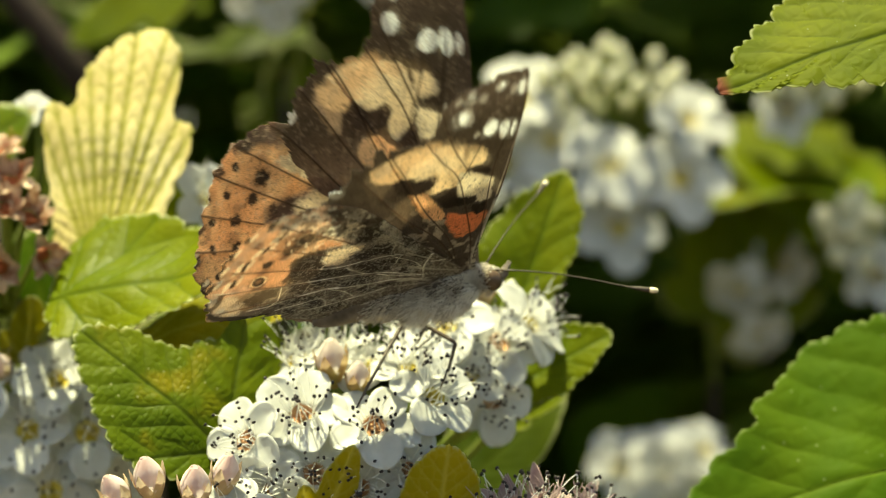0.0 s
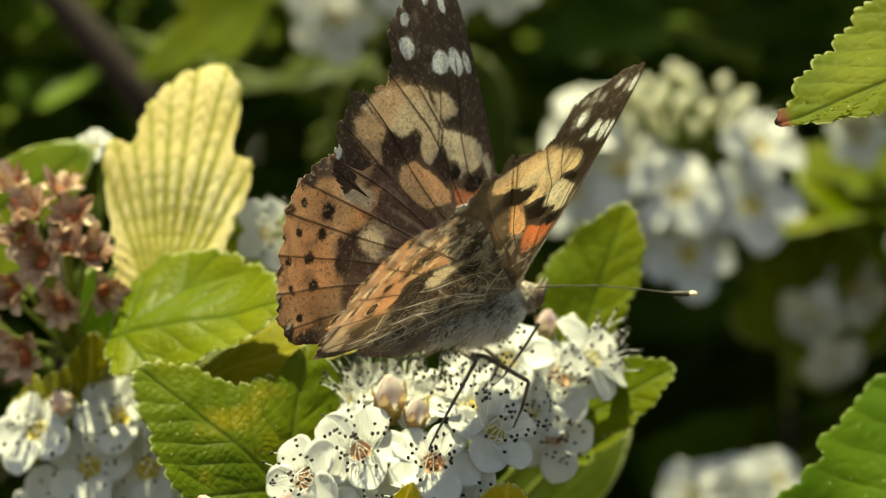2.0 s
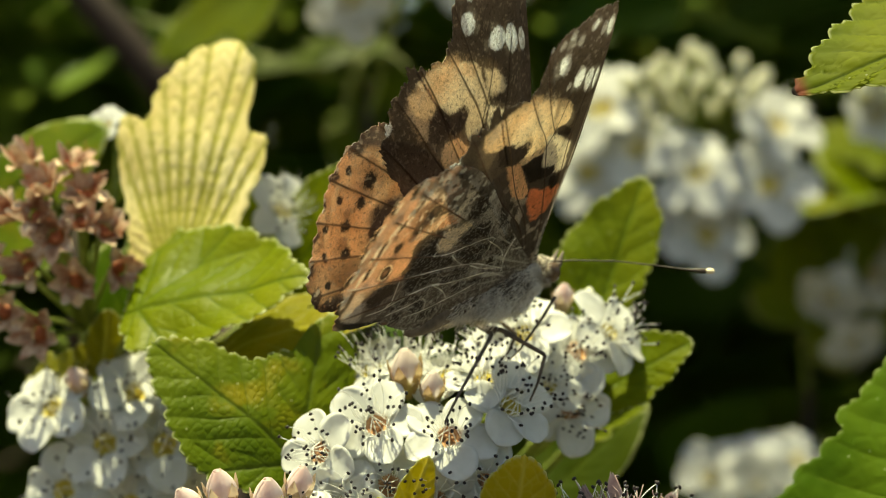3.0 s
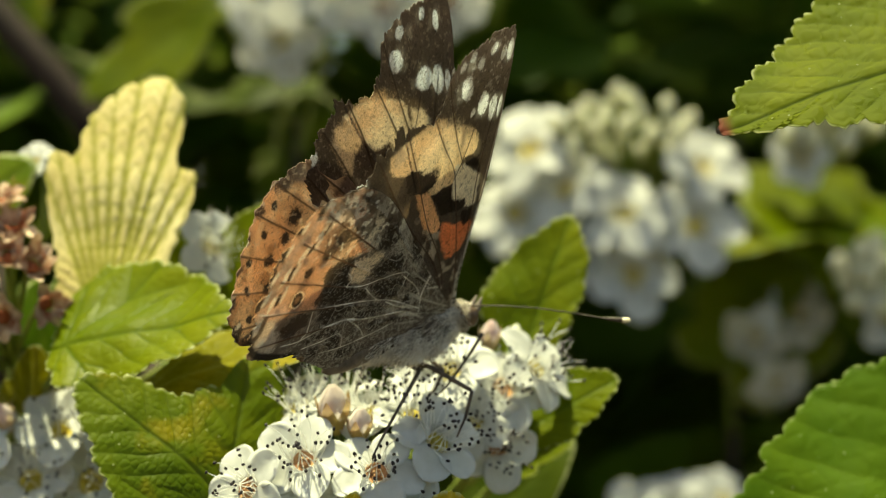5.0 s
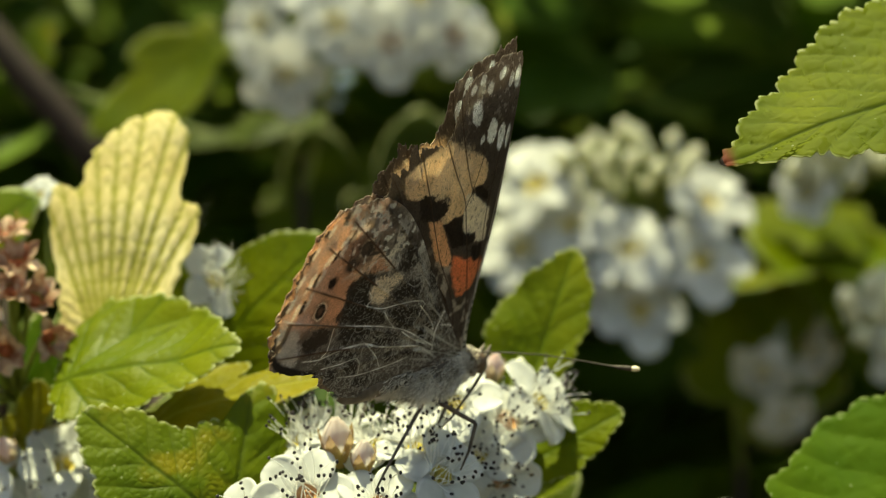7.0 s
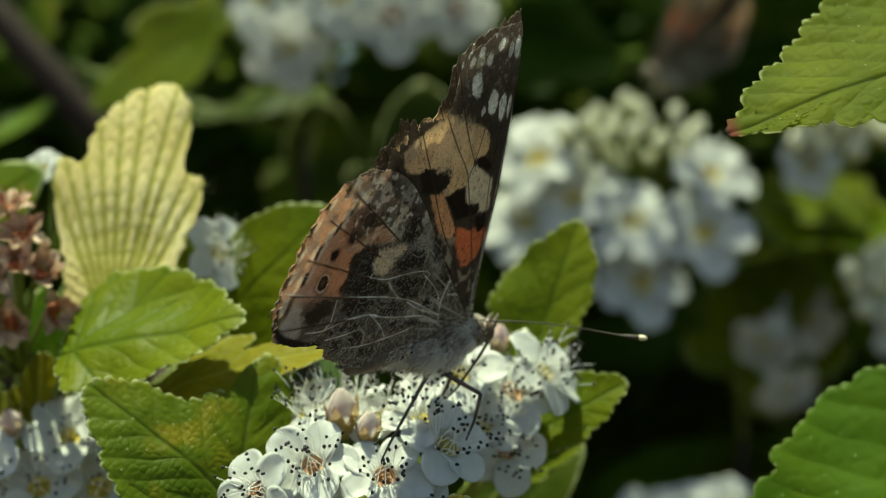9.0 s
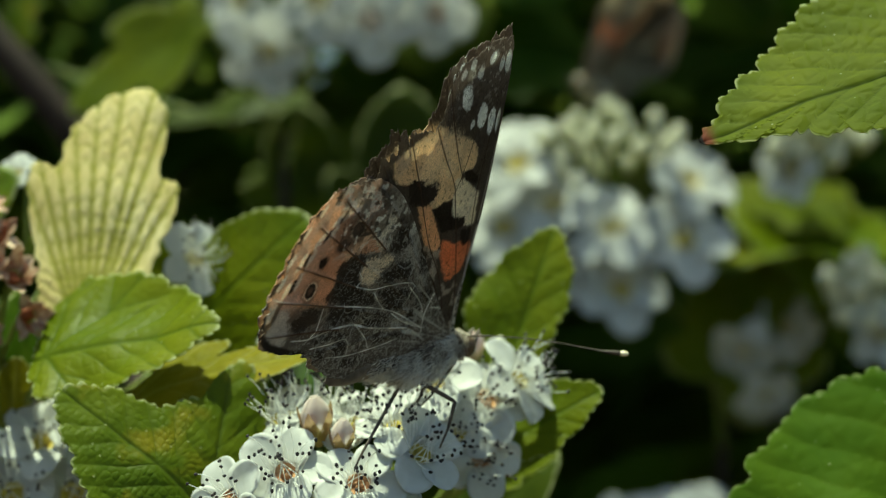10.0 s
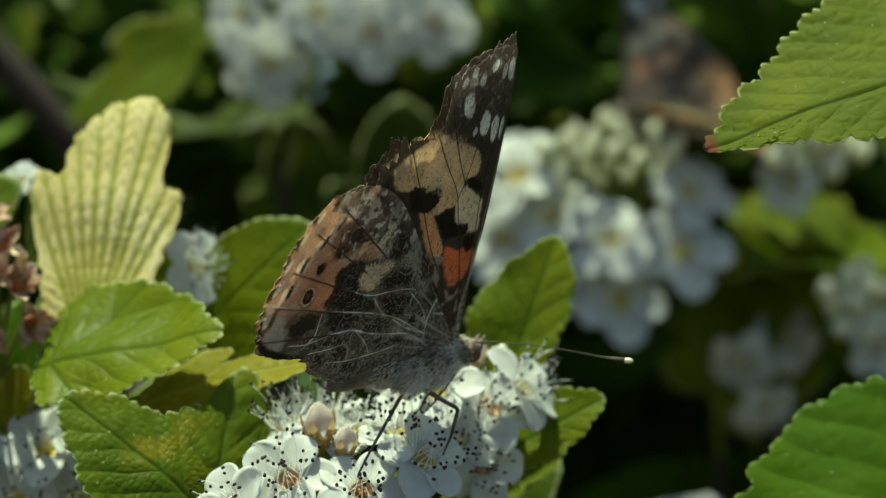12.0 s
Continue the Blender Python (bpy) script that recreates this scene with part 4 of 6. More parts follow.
def spent_cluster(label, hub, heads, cores, skins, stamens=None, stem_to=None):
    hub = Vector(hub)
    ob = tagged(new("spent_flower_cluster"), label, "flower cluster")
    ob.location = hub * MM
    end = Vector(stem_to) if stem_to else joint(hub, 8)
    s = Shape()
    s.tube([q - hub for q in twig_points(hub, end, 3.0)], [0.5 + 0.3 * k / 8 for k in range(9)], 8)
    part("stem", s.mesh("stem", STALK), ob)
    for n, (p, face, size) in enumerate(heads):
        m = place(Vector(p) - hub, face, (math.cos(n * 1.7), 0.3, math.sin(n * 1.7)), size)
        f = part("spent_flower", cores, ob, at=m)
        part("sepal_whorl", skins[n % len(skins)], f)
        if stamens is not None:
            turn = pose(0, 0, 0, 0, 0, 77 * n)
            part("stamen_tuft", STAMENS[stamens][0], f, at=turn)
            part("anther_tuft", STAMENS[stamens][1], f, at=turn)
        pedicel(ob, m, (0, 0, 0), 1.0 * size)
    return ob


spent_cluster("mauve spent flowers with black-tipped stamens in front", (6, -4, -16), [
    ((2.0, -10, -5.2), (-0.1, -0.35, 0.9), 0.95), ((5.6, -8, -5.0), (0.05, -0.3, 0.95), 0.95), ((9.4, -7, -6.2), (0.3, -0.3, 0.9), 0.95),
    ((-0.6, -11, -6.2), (-0.3, -0.5, 0.8), 0.9), ((12.5, -7, -8.5), (0.6, -0.3, 0.7), 0.9), ((4.0, -12, -8.0), (0, -0.8, 0.5), 0.9)], CORE[1], SPENT, 3, stem_to=(2, 24, -40))
spent_cluster("withered brown flowers with curled papery petals", (-56, 24, 12), [
    ((-57.1, 12, 28.2), (-0.2, -0.7, 0.65), 0.85), ((-55.9, 11, 22.9), (-0.1, -0.9, 0.3), 0.90), ((-51.2, 13, 23.5), (0.45, -0.75, 0.4), 0.85),
    ((-58.3, 13, 12.1), (-0.2, -0.9, 0.1), 0.90), ((-53.3, 14, 27.5), (0.2, -0.7, 0.6), 0.80), ((-61.3, 13, 25.5), (-0.5, -0.7, 0.3), 0.85), ((-49.8, 14, 19.4), (0.5, -0.7, -0.1), 0.75), ((-54.3, 13, 18.0), (0.1, -0.9, -0.1), 0.80),
    ((-59.2, 12, 19.6), (-0.3, -0.9, 0.0), 0.85), ((-63.3, 13, 20.5), (-0.5, -0.8, 0.1), 0.85), ((-54.8, 15, 30.6), (0.1, -0.5, 0.85), 0.75), ((-59.8, 14, 31.0), (-0.3, -0.5, 0.8), 0.80), ((-53.4, 12, 24.6), (0.2, -0.85, 0.4), 0.75),
    ((-62.6, 14, 14.5), (-0.3, -0.9, 0.0), 0.85), ((-58.0, 11, 25.2), (-0.1, -0.9, 0.35), 0.80)],
    CORE[0], DRY)

# the dark stem that leans in behind
stem_shape = Shape()
old = [Vector((-132.7, 172.1, 116.2)), Vector((-95.8, 162.1, 72.7)), Vector((-76, 159.6, 49.3)), Vector((-62.7, 157.1, 23.7)), Vector((-48, 76, -80)), Vector((-30, 56, -500)), Vector((-24, 50, -900))]
stem_shape.tube([(p[0], p[1] - 50, p[2] + 900) for p in spline([tuple(p) for p in old], 6)], 3.2, 10)
part("cane", stem_shape.mesh("cane", BARK), shrub, "thick dark brown leaning cane")


# ---- butterfly ----
FORE = [(0.3, -0.6), (0.2, 3), (-0.1, 8), (0.1, 14), (0.1, 20), (-0.4, 26), (-1.1, 31), (-2.3, 33.7), (-4.5, 33.3), (-7.8, 32.4), (-10.6, 30.4), (-11.3, 28),
        (-12.2, 25.6), (-15, 25.0), (-16.3, 24.7), (-17.0, 26.2), (-17.8, 25.8), (-17.6, 24.2), (-18.4, 23.5), (-20.4, 21.4), (-21.6, 18.5), (-19, 13.5), (-13, 7.5), (-7, 1.5), (-3, -0.9), (0.3, -0.6)]
NEAR_FORE = [(-0.3, -0.6), (-1.2, 3), (-1.3, 8), (-1.1, 14), (-1.4, 20), (-1.9, 26), (-2.5, 31), (-3.3, 33.4)] + FORE[8:-1] + [(-0.3, -0.6)]
HIND = [(-2, 0.5), (-5.4, 4.6), (-9.8, 10.3), (-14.0, 15.9), (-17.4, 19.3), (-21.3, 20.5), (-24.9, 19.6), (-27.0, 18), (-28.7, 15.8), (-30.0, 13), (-31.1, 10.5), (-31.8, 7.7),
        (-30.7, 5.2), (-27.8, 4.1), (-24.6, 3), (-22.5, 0.8), (-19, -0.8), (-14, -1.7), (-8, -1.9), (-3, -1), (-2, 0.5)]
NEAR_HIND = [(-2, 0.5), (-5.4, 4.6), (-9.8, 10.3), (-14.0, 15.9), (-17.6, 19.4), (-21.6, 21.2), (-25.6, 21.2), (-28.4, 19.6), (-30.1, 17.2), (-31.4, 14.2), (-32.4, 11.2), (-32.8, 8.2),
             (-31.6, 5.3), (-28.1, 4.1), (-24.6, 3), (-22.5, 0.8), (-19, -0.8), (-14, -1.7), (-8, -1.9), (-3, -1), (-2, 0.5)]
WHITE = (0.80, 0.80, 0.78)


class Canvas:
    """Scale colours over a wing, by its own coordinates in mm."""

    def __init__(self, u, v, base, seed):
        self.u, self.v, self.seed = u, v, seed
        self.rag = vnoise(u * 1.3, v * 1.3, seed) * 0.5 + vnoise(u * 3.7, v * 3.7, seed + 1) * 0.4 + vnoise(u * 8.0, v * 8.0, seed + 2) * 0.40 + vnoise(u * 15.0, v * 15.0, seed + 12) * 0.30
        self.col = np.ones((len(u), 3)) * base

    def paint(self, mask, colour):
        self.col += (np.array(colour) - self.col) * np.clip(mask, 0, 1)[:, None]

    def oval(self, cu, cv, a, b, turn, colour, rag=0.22, soft=0.10, strength=1.0):
        c, s = math.cos(radians(turn)), math.sin(radians(turn))
        du, dv = self.u - cu, self.v - cv
        d = np.sqrt(((du * c + dv * s) / a) ** 2 + ((-du * s + dv * c) / b) ** 2)
        self.paint(strength * smoothstep(1 + soft, 1 - soft, d + rag * self.rag), colour)

    def patch(self, corners, colour, soft=0.16, rag=0.28, strength=1.0):
        """A field with rounded, scaly edges inside a ring of corners."""
        p = spline(list(corners) + [corners[0]], 3)
        d = np.full(len(self.u), 1e9)
        inside = np.zeros(len(self.u), bool)
        for (x0, y0), (x1, y1) in zip(p[:-1], p[1:]):
            dx, dy = x1 - x0, y1 - y0
            k = np.clip(((self.u - x0) * dx + (self.v - y0) * dy) / (dx * dx + dy * dy + 1e-9), 0, 1)
            d = np.minimum(d, np.hypot(self.u - x0 - k * dx, self.v - y0 - k * dy))
            cross = ((y0 > self.v) != (y1 > self.v)) & (self.u < (x1 - x0) * (self.v - y0) / (y1 - y0 + 1e-12) + x0)
            inside ^= cross
        self.paint(strength * smoothstep(-soft, soft, np.where(inside, d, -d) + rag * self.rag), colour)

    def dust(self, mask, colour, density=0.3, size=5.0):
        """Single pale scales scattered over a worn part."""
        n = vnoise(self.u * size, self.v * size, self.seed + 60) + 0.5 * vnoise(self.u * size * 2.1, self.v * size * 2.1, self.seed + 61)
        self.paint(mask * smoothstep(0.75 - density, 0.95 - density, n), colour)

    def line(self, points, width, colour, strength=1.0):
        pts = spline(points, 6)
        d = np.full(len(self.u), 1e9)
        for (x0, y0), (x1, y1) in zip(pts[:-1], pts[1:]):
            dx, dy = x1 - x0, y1 - y0
            k = np.clip(((self.u - x0) * dx + (self.v - y0) * dy) / (dx * dx + dy * dy + 1e-9), 0, 1)
            d = np.minimum(d, np.hypot(self.u - x0 - k * dx, self.v - y0 - k * dy))
        self.paint(strength * smoothstep(width * 1.4, width * 0.6, d), colour)
        return d


def drift(u, v, moves, reach=3.2):
    """The pattern's own slant: marks near (u, v) lie off the plain plan by (du, dv)."""
    w = np.stack([np.exp(-((u - a) ** 2 + (v - b) ** 2) / (2 * reach * reach)) for a, b, _, _ in moves])
    w = w / (w.sum(0) + 0.35)
    return u - sum(k * m[2] for k, m in zip(w, moves)), v - sum(k * m[3] for k, m in zip(w, moves))


FORE_VEINS = [[(-12.3, 26.3), (-9.5, 21.5), (-6.9, 17.2), (-4.5, 9), (-1.5, 1)], [(-15.6, 24.6), (-12.5, 19), (-9, 12), (-4, 3)], [(-19, 22.6), (-14.5, 16.5), (-9, 9.5), (-4, 2.5)],
              [(-5.6, 23), (-6.2, 20), (-6.9, 17.2)], [(-10.8, 29.5), (-8.4, 23), (-6.2, 18.5)], [(-3.0, 24.5), (-3.5, 19), (-3.0, 10), (-1.5, 2)], [(-21.2, 18.8), (-14, 11), (-5, 2)]]
HIND_VEINS = [[(-24.8, 19.4), (-17, 13), (-8, 5)], [(-27.6, 17.2), (-19, 11.5), (-8, 4.5)], [(-29.6, 13.6), (-20, 9.5), (-9, 4)], [(-31, 10.2), (-21, 7.5), (-9, 3.2)],
              [(-31.2, 6.6), (-21, 5.2), (-9, 2.6)], [(-25, 3.2), (-18, 3.0), (-9, 2.0)], [(-20.8, 20.4), (-14.5, 14.5), (-7.5, 5.5)]]


CREAM, TAN, SOOT = (0.70, 0.58, 0.35), (0.66, 0.41, 0.17), (0.022, 0.015, 0.011)


def fore_upper(u, v):
    u, v = drift(u, v, ((-8.9, 27.3, 0.20, -0.24), (-4.8, 24.6, 0.17, -0.33), (-2.5, 24.0, 0.51, -0.40), (-10.2, 13.5, -0.57, -0.47), (-3.4, 11.7, -0.64, -0.34), (-5.5, 13.5, -0.38, -0.33)))
    c = Canvas(u, v, (0.150, 0.098, 0.062), 3)
    c.paint(smoothstep(12, 19, v), (0.060, 0.042, 0.026))
    c.paint(0.6 * smoothstep(-3.2, -1.2, u), (0.055, 0.038, 0.030))
    c.paint(0.35 * smoothstep(26, 31, v), (0.12, 0.075, 0.055))
    band = [(-16.3, 23.5), (-12.8, 24.4), (-8.2, 23.3), (-7.0, 21.0), (-6.2, 18.9), (-6.9, 16.7), (-8.0, 15.7), (-9.3, 16.6), (-9.2, 18.7), (-10.6, 19.1), (-11.6, 19.0), (-13.3, 20.6), (-15.1, 22.0)]
    c.patch(band, CREAM)
    c.oval(-13.2, 22.6, 2.8, 1.6, 15, TAN, 0.6, 0.5, 0.8)
    c.oval(-9.2, 22.9, 1.3, 0.7, -20, TAN, 0.6, 0.5, 0.6)
    c.patch([(-17.4, 22.6), (-15.0, 22.2), (-13.4, 20.4), (-14.4, 19.2), (-14.7, 17.6), (-16.2, 18.5), (-17.8, 21.1)], (0.56, 0.38, 0.19), 0.4, 0.5, 0.9)
    c.patch([(-6.9, 22.4), (-5.0, 21.6), (-3.9, 19.8), (-4.7, 19.2), (-6.0, 19.5), (-6.6, 20.9)], CREAM, 0.3)
    c.patch([(-5.8, 18.4), (-3.5, 17.4), (-1.5, 15.9), (-1.1, 14.3), (-2.3, 13.1), (-3.9, 13.4), (-4.6, 13.0), (-4.3, 14.6), (-5.8, 15.3), (-6.2, 16.8)], CREAM)
    c.patch([(-0.2, 14.2), (-0.4, 11.8), (-0.9, 12.2), (-1.1, 13.9)], CREAM)
    c.patch([(-12.2, 16.6), (-10.6, 16.6), (-8.6, 15.0), (-6.6, 12.5), (-6.6, 11.3), (-8.3, 11.4), (-10.1, 11.8), (-12.4, 14.2), (-12.8, 15.6)], (0.70, 0.44, 0.19), 0.14, 0.2)
    c.patch([(-5.6, 12.9), (-4.6, 11.8), (-2.5, 11.1), (-2.0, 10.1), (-3.0, 9.0), (-4.9, 9.2), (-5.7, 10.5)], (0.74, 0.30, 0.10))
    c.oval(-2.8, 12.0, 1.35, 1.0, 0, SOOT, 0.35)
    c.oval(-5.1, 13.8, 0.85, 0.75, 0, SOOT, 0.35)
    c.patch([(-13.6, 20.5), (-11.5, 19.2), (-9.6, 19.6), (-9.1, 18.6), (-10.1, 17.1), (-12.1, 17.0), (-14.4, 17.1), (-14.6, 18.8)], (0.050, 0.032, 0.022))
    c.patch([(-8.1, 15.6), (-6.3, 16.9), (-5.7, 14.2), (-6.7, 13.3), (-7.6, 15.0)], (0.055, 0.034, 0.024))
    for e in ((-9.1, 27.5, 0.95, 1.15, 20), (-8.6, 30.2, 0.6, 0.65, 0), (-5.0, 24.9, 1.15, 1.15, 20), (-3.0, 24.4, 0.8, 1.45, 15), (-1.5, 23.9, 0.42, 1.1, 10), (-3.4, 30.4, 0.4, 1.0, 8), (-20.6, 20.4, 0.8, 0.9, 40), (-5.4, 31.4, 0.4, 0.6, 0)):
        c.oval(*e, WHITE, 0.16, 0.10)
    # silky hair over the base
    way = np.arctan2(v + 3.0, 2.0 - u)
    hair = vnoise(way * 42.0, np.hypot(u, v) * 0.22, 22)
    c.paint(0.55 * smoothstep(0.15, 0.5, hair) * smoothstep(12, 7, v), (0.34, 0.27, 0.22))
    c.dust(0.6 * smoothstep(13, 6, v), (0.42, 0.36, 0.31), 0.35, 3.6)
    c.dust(0.5 + 0 * u, (0.26, 0.19, 0.12), 0.25, 3.2)
    c.dust(0.6 + 0 * u, (0.020, 0.014, 0.010), 0.15, 4.5)
    for p in FORE_VEINS:
        c.line(p, 0.11, (0.030, 0.018, 0.011), 0.85)
    return c


def fore_under(u, v):
    u, v = drift(u, v, ((-8.7, 27.5, -0.79, -0.06), (-5.1, 24.9, 0.01, -0.12), (-3.1, 24.4, 0.43, 0.24), (-6.7, 14.6, 0.29, 0.35), (-2.5, 11.5, 1.40, -0.07), (-4.0, 9.8, 0.93, 0.63), (-9.9, 13.8, -0.18, -0.19), (-4.2, 15.5, 0.81, -0.47)))
    c = Canvas(u, v, (0.075, 0.056, 0.040), 5)
    blot = vnoise(u * 0.75, v * 0.75, 36) + 0.5 * vnoise(u * 1.9, v * 1.9, 37)
    c.paint(0.8 * smoothstep(0.15, 0.5, blot) * smoothstep(15, 11, v), (0.40, 0.33, 0.24))
    c.paint(smoothstep(14, 20, v), (0.070, 0.052, 0.036))
    c.paint(0.55 * smoothstep(25, 31, v + 0.8 * c.rag), (0.20, 0.155, 0.12))
    c.dust(smoothstep(24, 30, v), (0.34, 0.29, 0.24), 0.25, 3.0)
    band = [(-17.4, 22.6), (-15.3, 23.9), (-12.5, 24.9), (-11.1, 25.3), (-8.9, 23.9), (-5.9, 22.7), (-4.7, 20.8), (-5.2, 19.4), (-6.6, 19.0), (-6.8, 17.5), (-7.8, 16.1), (-9.7, 16.1), (-10.8, 17.8), (-9.4, 18.8), (-11.5, 19.7), (-14.2, 19.6), (-16.5, 20.5)]
    c.patch(band, (0.70, 0.49, 0.22))
    c.oval(-10.0, 21.6, 2.6, 2.4, 20, (0.74, 0.57, 0.32), 0.6, 0.4, 0.8)
    c.oval(-15.8, 22.3, 1.4, 1.0, 30, (0.46, 0.36, 0.24), 0.7, 0.4, 0.8)
    c.patch([(-7.1, 18.7), (-5.9, 18.6), (-4.0, 17.1), (-3.1, 16.0), (-2.9, 14.6), (-2.9, 13.0), (-4.4, 13.0), (-6.2, 14.1), (-7.0, 16.3)], (0.74, 0.63, 0.43))
    c.patch([(-12.2, 16.9), (-10.6, 16.8), (-8.8, 14.5), (-7.5, 11.9), (-7.7, 10.8), (-9.1, 11.6), (-10.3, 13.3), (-11.1, 15.0)], (0.72, 0.40, 0.15), 0.12, 0.2)
    c.patch([(-7.1, 11.8), (-5.8, 11.1), (-3.7, 10.9), (-2.7, 10.4), (-2.8, 8.9), (-3.4, 7.4), (-5.0, 6.7), (-6.2, 8.2), (-7.1, 10.1)], (0.70, 0.21, 0.05), 0.2, 0.25)
    c.oval(-7.6, 8.6, 0.5, 1.2, 20, (0.55, 0.45, 0.32), 0.4, 0.2, 0.7)
    c.patch([(-9.7, 16.0), (-7.4, 16.5), (-6.7, 14.6), (-4.7, 13.9), (-4.7, 13.0), (-5.9, 12.8), (-7.5, 12.9), (-8.6, 14.4)], SOOT, 0.12, 0.25)
    c.patch([(-4.9, 12.5), (-3.5, 12.6), (-3.0, 11.4), (-3.7, 10.5), (-4.6, 11.5)], SOOT, 0.12, 0.25)
    c.patch([(-14.4, 19.6), (-13.1, 20.1), (-11.5, 19.3), (-9.8, 18.5), (-9.9, 17.3), (-11.4, 16.7), (-13.1, 17.6)], (0.030, 0.021, 0.016), 0.16, 0.45)
    c.patch([(-6.4, 19.5), (-5.2, 19.4), (-4.3, 18.8), (-3.5, 17.8), (-4.1, 17.5), (-5.6, 18.3)], SOOT, 0.12, 0.25)
    for e in ((-7.9, 27.6, 0.72, 1.3, 14), (-5.1, 25.0, 0.70, 1.35, 10), (-3.5, 24.2, 0.52, 1.4, 6), (-2.5, 24.0, 0.26, 1.3, 4), (-6.4, 24.4, 0.35, 0.5, 0), (-6.7, 29.9, 0.42, 0.7, 10), (-8.1, 31.0, 0.4, 0.5, 0), (-9.2, 30.1, 0.45, 0.5, 0),
              (-3.0, 30.5, 0.38, 1.2, 6), (-3.9, 30.3, 0.3, 0.85, 0), (-5.4, 31.2, 0.45, 0.6, 0), (-10.9, 30.2, 0.4, 0.6, 0), (-12.2, 26.3, 0.5, 0.3, -30)):
        c.oval(*e, (0.76, 0.74, 0.70), 0.24, 0.12)
    # the front edge: fine checks near the body, plain dark beyond
    edge = [(-0.7, 0), (-1.55, 3), (-1.85, 8), (-1.75, 12.5)]
    c.line(edge, 0.60, (0.56, 0.52, 0.45), 0.92)
    beat = np.sin(v * 7.4 + 2.5 * vnoise(v * 0.9, u * 0, 23)) + 0.9 * c.rag
    keep = c.col.copy()
    c.line(edge, 0.36, (0.02, 0.016, 0.014), 0.9)
    c.col = keep + (c.col - keep) * smoothstep(-0.1, 0.5, beat)[:, None]
    c.line([(-2.4, 13), (-2.0, 20), (-1.8, 26)], 0.55, (0.070, 0.052, 0.040), 0.9)
    c.line([(-2.3, 13), (-1.95, 20), (-1.8, 26), (-1.9, 31)], 0.10, (0.34, 0.29, 0.24), 0.8)
    for p in FORE_VEINS:
        c.line(p, 0.085, (0.050, 0.030, 0.018), 0.85)
    c.dust(0.6 + 0 * u, (0.028, 0.020, 0.014), 0.15, 4.0)
    c.col *= 1.12
    return c


SPOTS = ((-22.4, 15.4, 0.85, 0.80), (-23.5, 13.6, 0.68, 0.60), (-25.8, 12.0, 0.55, 0.52), (-26.0, 9.3, 0.58, 0.55))
EYES = ((-22.0, 16.1, 0.66, 0.72), (-23.7, 14.7, 0.60, 0.60), (-25.9, 13.3, 0.50, 0.52), (-26.6, 10.5, 0.58, 0.66))


